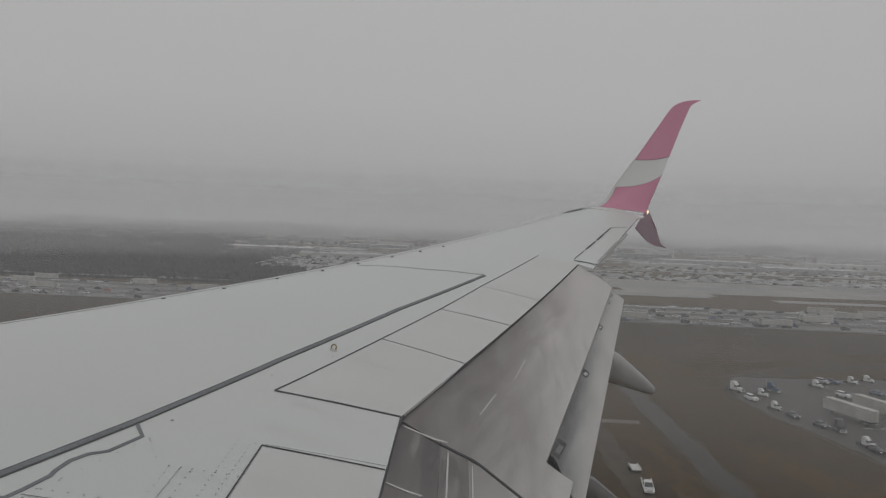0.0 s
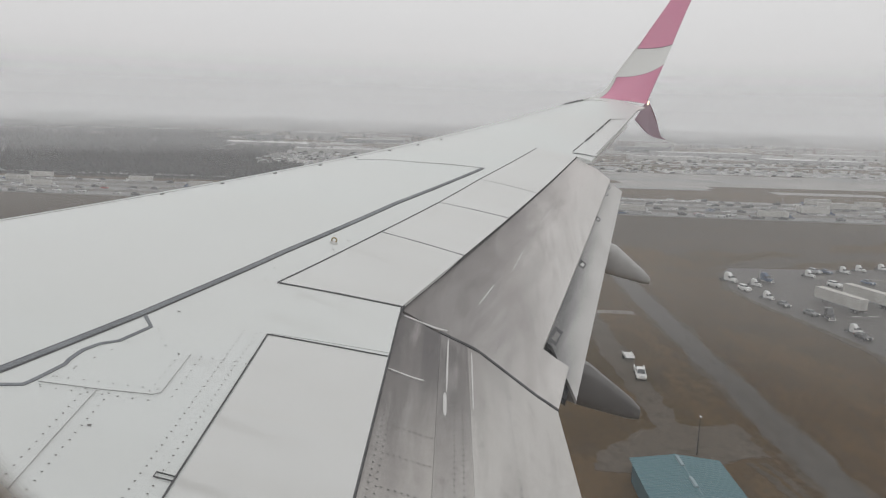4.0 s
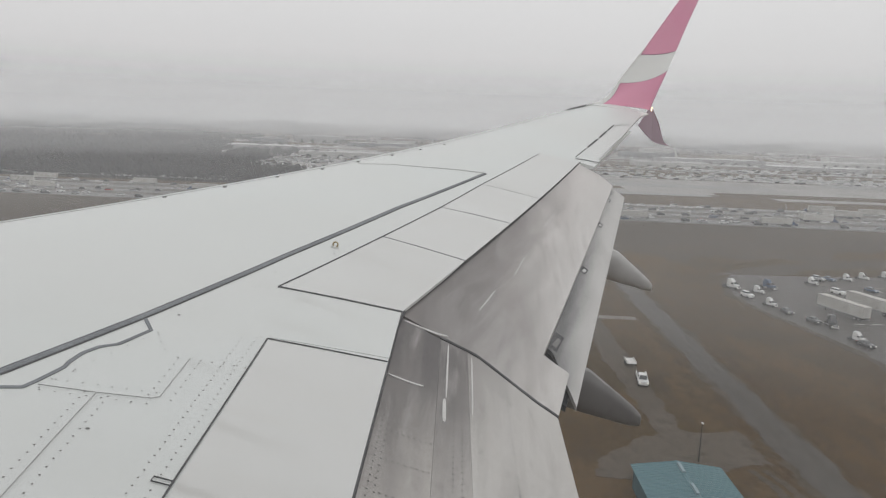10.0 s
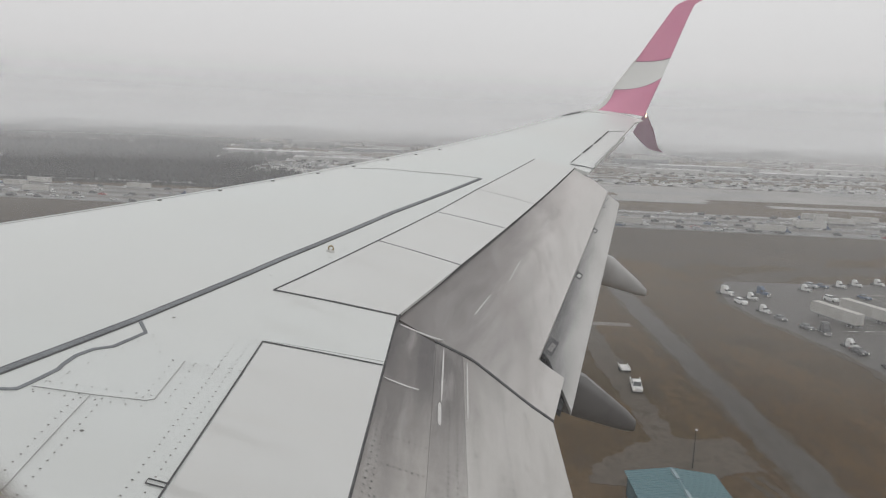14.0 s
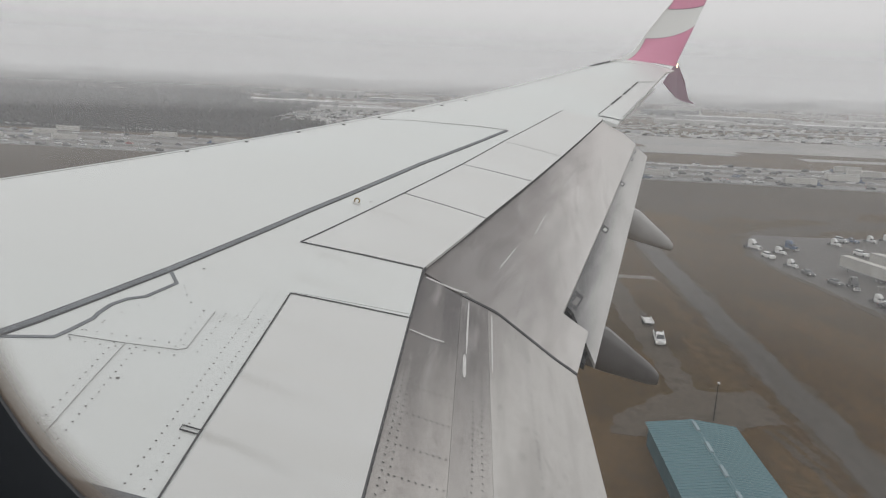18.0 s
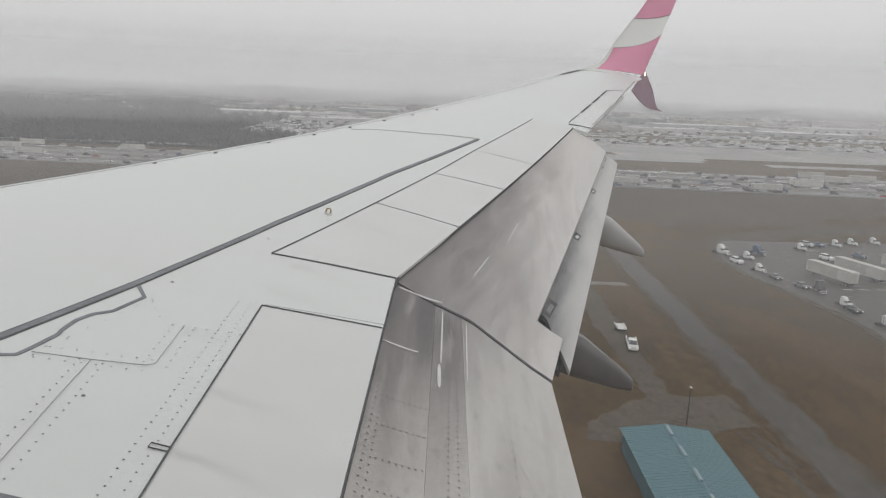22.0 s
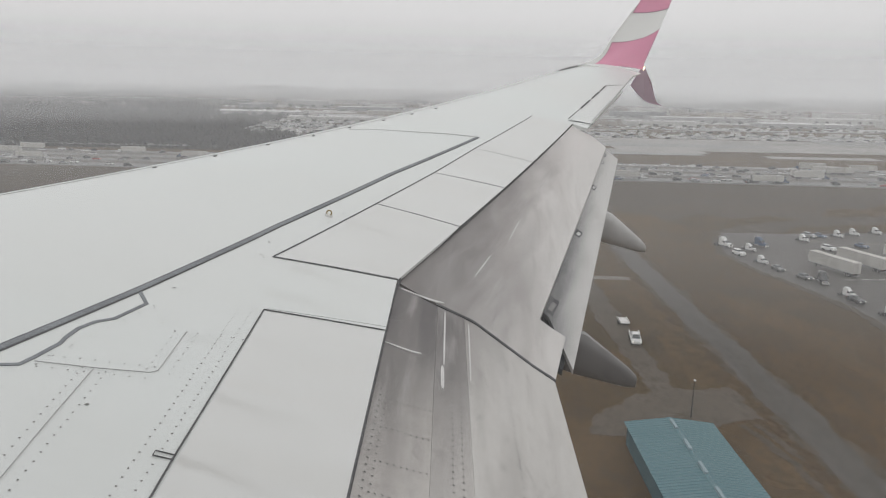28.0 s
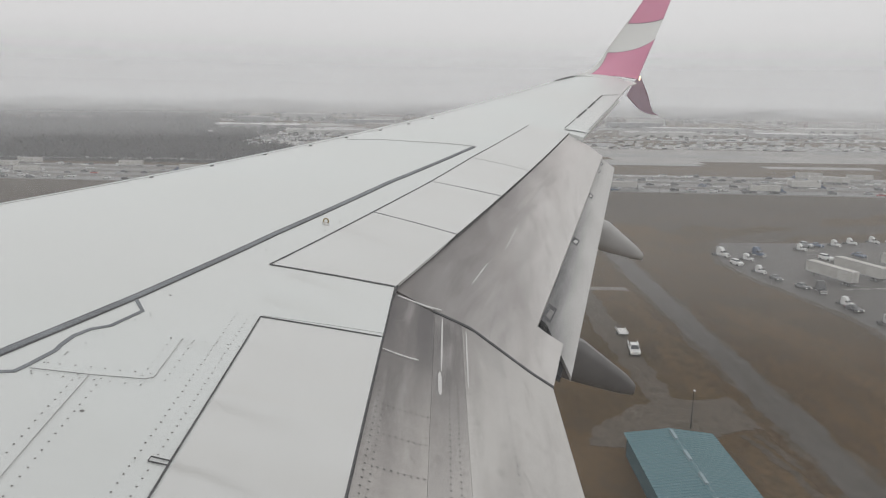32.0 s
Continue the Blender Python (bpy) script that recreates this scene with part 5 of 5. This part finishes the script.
# ---- the metal shed and what stands before it ----
def make_shed(x0, x1, y0, y1, eave, ridge):
    """A long shed with a low-pitched ribbed roof, its ridge along x."""
    shed = new("metal_shed")
    ym = (y0 + y1) / 2
    for ya, yb in ((y0, y0 + 0.18), (y1 - 0.18, y1)):
        part("side_wall", box(x0, x1, ya, yb, 0, eave), TEAL_WALL, shed)
    for xa, xb in ((x0, x0 + 0.18), (x1 - 0.18, x1)):
        part("gable_wall", prism([(xa, y0, 0), (xa, y1, 0), (xa, y1, eave), (xa, ym, ridge), (xa, y0, eave)], (xb - xa, 0, 0)), TEAL_WALL, shed)
    part("roller_door", box(x1 - 0.02, x1 + 0.06, ym - 2.2, ym + 2.2, 0.02, eave - 0.4), PALE_METAL, shed)
    n = int((x1 - x0 + 0.8) / 0.62)
    w = (x1 - x0 + 0.8) / n
    for side, ya in ((-1, y0 - 0.4), (1, y1 + 0.4)):
        za = eave - 0.4 * (ridge - eave) / (ym - y0)
        for k in range(n):
            xa = x0 - 0.4 + k * w
            prof = [(0.0, 0.0), (w * 0.72, 0.0), (w * 0.80, 0.07), (w * 0.93, 0.07), (w, 0.0)]
            bm = bmesh.new()
            lo = [bm.verts.new((xa + u, ya, za + h + 0.03)) for u, h in prof]
            hi = [bm.verts.new((xa + u, ym, ridge + h + 0.03)) for u, h in prof]
            lo2 = [bm.verts.new((v.co.x, ya, v.co.z - 0.03)) for v in lo]
            hi2 = [bm.verts.new((v.co.x, ym, v.co.z - 0.03)) for v in hi]
            for i in range(4):
                bm.faces.new((lo[i], lo[i + 1], hi[i + 1], hi[i]))
                bm.faces.new((lo2[i], hi2[i], hi2[i + 1], lo2[i + 1]))
                bm.faces.new((lo[i], lo2[i], lo2[i + 1], lo[i + 1]))
            part("roof_sheet", bm, TEAL_ROOF, shed)
    part("ridge_cap", prism([(x0 - 0.4, ym - 0.3, ridge + 0.06), (x0 - 0.4, ym, ridge + 0.16), (x0 - 0.4, ym + 0.3, ridge + 0.06)], (x1 - x0 + 0.8, 0, 0)), TEAL_ROOF, shed)
    for k in range(4):
        xa = lerp(x0 + 1.2, x1 - 3.2, k / 3)
        part("ridge_vent", prism([(xa, ym - 0.26, ridge + 0.05), (xa, ym - 0.20, ridge + 0.34), (xa, ym + 0.20, ridge + 0.34), (xa, ym + 0.26, ridge + 0.05)], (2.6, 0, 0)), VENT_SHEET, shed, "pale grey ridge vent")
    return tagged(shed, "teal ribbed metal shed with pale ridge vents beside a gravel apron", "shed")


make_shed(72.0, 93.6, -37.0, -25.6, 3.15, 3.85)
lamp_pole = new("yard_lamp")
part("post", rings([[(r * math.cos(a * math.pi / 4), r * math.sin(a * math.pi / 4), z) for a in range(8)] for r, z in ((0.10, 0), (0.05, 6.0))]), CHASSIS, lamp_pole)
part("lamp_head", box(-0.4, 0.1, -0.12, 0.12, 5.95, 6.08, 0.02), PALE_METAL, lamp_pole)
lamp_pole.matrix_basis = pose(102.3, -37.3, 0)
tagged(lamp_pole, "slim dark lamp pole with a pale head on the gravel apron", "lamp pole")


def make_pickup():
    """A white works pickup with an open bed; its nose points along +x."""
    p = new("pickup_truck")
    part("body", rings([oblong(-2.9, 2.8, 0.88, 0.38, 0.2), oblong(-2.95, 2.9, 0.97, 0.62, 0.25), oblong(-2.95, 2.85, 0.96, 1.05, 0.25)]), PAINTS["white"], p)
    part("cab", rings([oblong(-0.6, 1.6, 0.88, 1.05, 0.15), oblong(-0.45, 0.95, 0.72, 1.82, 0.2)]), PAINTS["white"], p)
    part("windscreen", prism([(1.58, -0.76, 1.10), (1.58, 0.76, 1.10), (1.02, 0.64, 1.74), (1.02, -0.64, 1.74)], (0.03, 0, 0.02)), GLASS, p)
    part("bed_floor", box(-2.8, -0.7, -0.78, 0.78, 1.052, 1.07), CHASSIS, p)
    for s in (-1, 1):
        part("bed_side", box(-2.9, -0.6, s * 0.9 - 0.06, s * 0.9 + 0.06, 1.05, 1.38), PAINTS["white"], p)
        part("side_window", box(-0.3, 0.85, s * 0.84 - 0.02, s * 0.84 + 0.02, 1.18, 1.62), GLASS, p)
        part("headlight", box(2.78, 2.92, s * 0.7 - 0.16, s * 0.7 + 0.16, 0.78, 0.96), HEAD, p)
    wheels(p, ((1.85, 0.86), (1.85, -0.86), (-1.8, 0.86), (-1.8, -0.86)), 0.4, 0.28, False)
    return tagged(p, "white works pickup parked on the bare dirt track", "pickup truck")


works = make_pickup()
works.matrix_basis = pose(135.5, -37.2, 0.04, 0, 0, 172)
flatbed = new("flat_trailer")
part("deck", box(-1.9, 1.9, -0.95, 0.95, 0.62, 0.74), PALE_METAL, flatbed)
part("drawbar", box(1.9, 3.1, -0.06, 0.06, 0.58, 0.68), CHASSIS, flatbed)
for side in (-1, 1):
    part("side_rail", box(-1.9, 1.9, side * 0.93 - 0.03, side * 0.93 + 0.03, 0.74, 1.05), PALE_METAL, flatbed)
wheels(flatbed, ((0.4, 1.02), (0.4, -1.02), (-0.4, 1.02), (-0.4, -1.02)), 0.32, 0.2, False)
flatbed.matrix_basis = pose(146.2, -37.4, 0.04, 0, 0, 178)
tagged(flatbed, "small pale metal flat trailer standing on the dirt track", "trailer")


# ---- buildings ----
def make_building(x, y, lx, ly, h, wall, roof, turn, storeys, name="warehouse", label=""):
    b = new(name)
    part("wall", box(-lx / 2, lx / 2, -ly / 2, ly / 2, 0, h), wall, b)
    part("roof", box(-lx / 2 + 0.4, lx / 2 - 0.4, -ly / 2 + 0.4, ly / 2 - 0.4, h, h + 0.12), roof, b)
    for x0, x1, y0, y1 in ((-lx / 2, lx / 2, -ly / 2, -ly / 2 + 0.35), (-lx / 2, lx / 2, ly / 2 - 0.35, ly / 2), (-lx / 2, -lx / 2 + 0.35, -ly / 2 + 0.36, ly / 2 - 0.36)):
        part("parapet", box(x0, x1, y0, y1, h + 0.002, h + 0.6), wall, b)
    for s in range(storeys):
        z = (s + (0.35 if storeys > 1 else 0.05)) * h / storeys
        n = max(2, int(ly / (7 if storeys > 1 else 16)))
        for k in range(n if storeys < 3 else 1):
            y0 = -ly / 2 + (k + 0.2) * ly / n if storeys < 3 else -ly / 2 + 1.5
            y1 = y0 + (0.6 if storeys > 1 else 0.3) * ly / n if storeys < 3 else ly / 2 - 1.5
            part("window", box(-lx / 2 - 0.06, -lx / 2 + 0.1, y0, y1, z, z + 0.45 * h / storeys), WINDOW, b)
        part("side_window", box(-lx / 2 + 1.5, lx / 2 - 1.5, -ly / 2 - 0.06, -ly / 2 + 0.1, z, z + 0.4 * h / storeys), WINDOW, b)
    for k in range(rnd.choice((1, 2, 3))):
        ux, uy = rnd.uniform(-lx / 3, lx / 3), rnd.uniform(-ly / 3, ly / 3)
        part("rooftop_unit", box(ux - 1.5, ux + 1.5, uy - 2, uy + 2, h + 0.12, h + 1.7), ROOFS[1], b)
    b.matrix_basis = pose(K * x, K * y, 0, 0, 0, turn)
    return tagged(b, label or "low flat-roofed commercial building in grey haze", "building", "distant commercial buildings")


for x, y, lx, ly, h, w, r, turn, st in ((870, -250, 40, 90, 9, 3, 0, 4, 1), (880, -420, 45, 120, 8, 0, 0, -3, 1), (860, -120, 35, 60, 10, 1, 1, 2, 2), (905, -560, 40, 70, 9, 3, 0, 0, 2), (980, -330, 50, 140, 10, 0, 0, 3, 1),
                                        (1000, -160, 40, 80, 9, 2, 1, -5, 2), (1040, -560, 60, 160, 9, 3, 0, 2, 1), (830, 120, 40, 110, 8, 3, 0, 5, 1), (760, 215, 25, 60, 8, 3, 0, 2, 1), (930, 230, 50, 120, 9, 0, 0, -4, 1), (1000, 60, 40, 90, 9, 1, 1, 0, 2), (930, 380, 40, 90, 8, 3, 0, 6, 1),
                                        (2100, 500, 40, 125, 26, 4, 1, 3, 7), (2160, 395, 40, 80, 22, 4, 1, 3, 6), (1900, 980, 30, 60, 26, 0, 1, 3, 7), (1420, -380, 24, 34, 24, 4, 1, 8, 7), (1480, -620, 24, 60, 20, 0, 1, 8, 6)):
    make_building(x, y, lx, ly, h if st > 3 else h * 0.6, WALLS[w], ROOFS[r], turn, st, "office_block" if st > 3 else "warehouse", "grey office block with bands of dark windows" if st > 3 else "")
for gx_i in range(5):
    for k in range(15):
        x = 1110 + gx_i * 105 + rnd.uniform(-25, 25)
        y = lerp(-0.66, 0.66, (k + 0.5) / 15) * x + rnd.uniform(-25, 25)
        if rnd.random() < 0.72 and not (y > 300 and x < 1400):
            make_building(x, y, rnd.uniform(25, 55), rnd.uniform(40, 110), rnd.uniform(6, 11), rnd.choice(WALLS), rnd.choice(ROOFS[:2] + ROOFS[:1]), rnd.uniform(-8, 8), 1)


def scattered(name, mats, spots, label, category):
    """Far repeated blocks nobody could count, joined by material."""
    for m, kind in zip(mats, range(len(mats))):
        verts, faces = [], []
        for x, y, lx, ly, h, k in spots:
            if k != kind:
                continue
            i = len(verts)
            verts += [(K * x + a * lx / 2, K * y + b * ly / 2, z) for z in (0.05, h) for a, b in ((-1, -1), (1, -1), (1, 1), (-1, 1))]
            faces += [(i, i + 1, i + 5, i + 4), (i + 1, i + 2, i + 6, i + 5), (i + 2, i + 3, i + 7, i + 6), (i + 3, i, i + 4, i + 7), (i + 4, i + 5, i + 6, i + 7)]
        me = bpy.data.meshes.new(name)
        me.from_pydata(verts, [], faces)
        me.materials.append(m)
        tagged(new(name, me), label, category, kind="stuff")


far = []
for k in range(900):
    x = rnd.uniform(1600, 2900)
    far.append((x, rnd.uniform(-0.7, 0.7) * x, rnd.uniform(20, 70), rnd.uniform(40, 140), rnd.uniform(5, 12), rnd.choice((0, 0, 1, 1, 2))))
scattered("far_town", ROOFS, far, "hazy flat roofs of the distant town", "town")
lots = [(rnd.uniform(490, 2800), 0, rnd.uniform(15, 50), rnd.uniform(60, 220), 0.08, rnd.choice((0, 0, 1, 2))) for k in range(420)]
lots = [(x, rnd.uniform(-0.68, 0.68) * x, a, b, h + 0.0004 * i, k) for i, (x, y, a, b, h, k) in enumerate(lots)]
scattered("far_lots", [HIGHWAY, CONCRETE, SCRUB], lots, "patchwork of distant wet lots and fields", "lots")
tiny = []
for k in range(160):
    tiny.append((566 + 16 * rnd.randrange(15), rnd.uniform(97, 168), 4.6, 1.9, 1.4, rnd.choice((0, 0, 0, 1, 2))))
for k in range(1500):
    row = rnd.choice((655, 668, 690, 715, 745, 798, 815, 840, 940, 1075, 1180))
    tiny.append((row + rnd.uniform(-3, 3), rnd.uniform(-0.66, 0.5) * row, 1.9, 4.6, 1.4, rnd.choice((0, 0, 0, 1, 2))))
scattered("far_parked_cars", [PAINTS["white"], PAINTS["silver"], PAINTS["black"]], tiny, "rows of small far parked cars and vans", "cars")

# ---- trees ----
def twig_tree(verts, faces, x, y, h, r, rng, n):
    """A bare tree: a thin tapered trunk, limbs, and a loose crown of narrow slivers."""
    def blade(p, q, w):
        i = len(verts)
        side = Vector((q - p).cross(Vector((rng.uniform(-1, 1), rng.uniform(-1, 1), 0.3)))).normalized() * w
        verts.extend([(p - side)[:], (p + side)[:], q[:]])
        faces.append((i, i + 1, i + 2))
    base = Vector((K * x, K * y, 0))
    crown = base + Vector((0, 0, h * 0.35))
    blade(base, base + Vector((0, 0, h * 0.8)), 0.022 * h)
    for k in range(n):
        a, t = rng.uniform(0, 2 * math.pi), rng.uniform(0.1, 0.75)
        p = base + Vector((0, 0, h * (0.2 + 0.5 * t)))
        q = p + Vector((math.cos(a) * r * (1.1 - t), math.sin(a) * r * (1.1 - t), h * rng.uniform(0.15, 0.42)))
        blade(p, q, 0.075 * h)


def wood(name, spots, mat, label, n=12, hs=(7, 13)):
    verts, faces = [], []
    rng = random.Random(5)
    for x, y in spots:
        h = rng.uniform(*hs)
        twig_tree(verts, faces, x, y, h, h * 0.48, rng, n)
    me = bpy.data.meshes.new(name)
    me.from_pydata(verts, [], faces)
    me.materials.append(mat)
    return tagged(new(name, me), label, "woods", kind="stuff")


spots = []
while len(spots) < 5200:
    x = rnd.uniform(475, 1650)
    y = rnd.uniform(0.20, 0.72) * x
    clearing = (560 < x < 830 and y < 172) or (830 < x < 1090 and y < 0.30 * x) or (x > 1060 and y < 0.33 * x) or (1040 < x < 1180 and y > 0.42 * x)
    if not clearing and rnd.random() < (700 / x) ** 0.6:
        spots.append((x, y))
flat("wood_floor", [(470, 95), (470, 340), (1650, 1180), (1650, 560), (1080, 350), (830, 250), (822, 175), (556, 172), (556, 95)], 0.045, LITTER, "dark leaf litter under the bare wood", 0.02, category="woodland floor", k=K)
spots += [(rnd.uniform(470, 484), rnd.uniform(100, 340)) for k in range(500)]
while len(spots) < 8600:
    x = rnd.uniform(1150, 2500)
    y = rnd.uniform(0.26, 0.75) * x
    if rnd.random() < 0.5 + 0.5 * math.sin(x * 0.011 + y * 0.004):
        spots.append((x, y))
flat("far_wood_floor", [(1652, 470), (1652, 1180), (2500, 1850), (2500, 640)], 0.045, LITTER, "dark leaf litter under the far woods", 0.02, category="woodland floor", k=K)
wood("bare_wood", spots, BARE_TREE, "dense dark belt of bare winter trees", 18)
wood("far_tree_belt", [(x, rnd.uniform(-0.7, 0.7) * x) for x in [rnd.uniform(1150, 2700) for k in range(2200)]], BARE_TREE, "scattered bare trees of the hazy distance", 9, (8, 14))
shrubs = [(rnd.uniform(360, 372), rnd.uniform(-260, -60)) for k in range(160)]
wood("roadside_scrub", [(x / K, y / K) for x, y in shrubs], DRY_SHRUB, "low dry shrubs along the bank of the highway", 44, (0.25, 0.7))
street = new("street_lamp")
part("post", rings([[(r * math.cos(a * math.pi / 4), r * math.sin(a * math.pi / 4), z) for a in range(8)] for r, z in ((0.14, 0), (0.08, 11))]), STEEL, street)
part("arm", box(-0.05, 2.2, -0.05, 0.05, 10.9, 11.05), STEEL, street)
part("lantern", box(1.6, 2.5, -0.18, 0.18, 10.75, 10.92, 0.03), STEEL, street)
tagged(street, "tall grey steel street lamp beside the highway", "street lamp", "street lamps")
street.matrix_basis = pose(380, -170, 0)
for k, y in enumerate((-110, -230, -290, -350, 260, 320)):
    copy_thing(street, pose(381 + LEAN * y, y, 0))
for k in range(13):
    x, y = lerp(1095, 1100, k / 12), lerp(-501, -683, k / 12)
    mast = new("flood_mast")
    part("post", box(-0.2, 0.2, -0.2, 0.2, 0, 14), STEEL, mast)
    part("flood_lamp", rings([[(-0.5, 0.55 * math.cos(a * math.pi / 4), 14 + 0.55 * math.sin(a * math.pi / 4)) for a in range(8)], [(0.3, 0.5 * math.cos(a * math.pi / 4), 14 + 0.5 * math.sin(a * math.pi / 4)) for a in range(8)]]), glow("flood", (1, 1, 0.95), 4.0) if k == 0 else bpy.data.materials["flood"], mast)
    mast.matrix_basis = pose(K * x, K * y, 0)
    tagged(mast, "lit floodlight on a slim mast in the haze", "floodlight", "row of floodlights")


# ---- mist: leaning translucent sheets added to stand in for haze, thickening with distance ----
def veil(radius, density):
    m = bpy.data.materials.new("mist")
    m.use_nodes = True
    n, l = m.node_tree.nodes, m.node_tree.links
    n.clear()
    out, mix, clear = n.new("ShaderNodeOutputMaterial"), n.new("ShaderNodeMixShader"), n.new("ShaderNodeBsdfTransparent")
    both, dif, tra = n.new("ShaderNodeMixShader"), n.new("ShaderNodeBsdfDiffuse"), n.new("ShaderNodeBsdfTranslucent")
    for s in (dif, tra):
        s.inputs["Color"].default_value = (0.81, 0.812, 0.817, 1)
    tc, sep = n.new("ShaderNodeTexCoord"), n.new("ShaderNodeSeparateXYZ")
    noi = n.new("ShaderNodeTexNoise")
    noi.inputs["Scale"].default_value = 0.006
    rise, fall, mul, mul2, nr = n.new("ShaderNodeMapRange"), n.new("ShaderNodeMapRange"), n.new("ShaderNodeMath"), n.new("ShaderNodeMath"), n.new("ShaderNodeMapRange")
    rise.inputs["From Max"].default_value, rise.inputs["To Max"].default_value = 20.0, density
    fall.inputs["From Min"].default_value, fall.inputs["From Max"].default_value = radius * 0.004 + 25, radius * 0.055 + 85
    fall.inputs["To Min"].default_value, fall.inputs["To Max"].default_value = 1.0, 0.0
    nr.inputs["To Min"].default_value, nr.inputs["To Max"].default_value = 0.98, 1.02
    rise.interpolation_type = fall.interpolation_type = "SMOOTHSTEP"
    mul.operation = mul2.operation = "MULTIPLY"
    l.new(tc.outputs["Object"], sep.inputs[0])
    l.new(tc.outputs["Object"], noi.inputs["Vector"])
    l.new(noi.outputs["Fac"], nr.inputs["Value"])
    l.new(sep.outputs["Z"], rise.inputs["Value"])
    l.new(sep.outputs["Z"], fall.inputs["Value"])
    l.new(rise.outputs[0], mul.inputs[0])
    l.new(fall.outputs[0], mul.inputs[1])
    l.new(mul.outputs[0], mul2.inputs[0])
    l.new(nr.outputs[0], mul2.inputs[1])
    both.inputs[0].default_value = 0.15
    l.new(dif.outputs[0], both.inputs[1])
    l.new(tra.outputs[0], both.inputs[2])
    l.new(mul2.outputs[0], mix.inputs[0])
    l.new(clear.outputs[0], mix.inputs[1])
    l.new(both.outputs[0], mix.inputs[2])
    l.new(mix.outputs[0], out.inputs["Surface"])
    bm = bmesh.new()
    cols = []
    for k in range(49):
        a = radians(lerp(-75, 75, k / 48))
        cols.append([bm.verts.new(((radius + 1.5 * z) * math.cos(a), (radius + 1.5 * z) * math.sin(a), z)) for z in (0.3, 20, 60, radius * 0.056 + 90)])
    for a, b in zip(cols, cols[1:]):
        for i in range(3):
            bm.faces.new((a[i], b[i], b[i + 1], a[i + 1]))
    return tagged(part("backdrop", bm, m, None, "", True), "pale translucent sheet standing in for distance haze over the land", "mist", kind="structure")


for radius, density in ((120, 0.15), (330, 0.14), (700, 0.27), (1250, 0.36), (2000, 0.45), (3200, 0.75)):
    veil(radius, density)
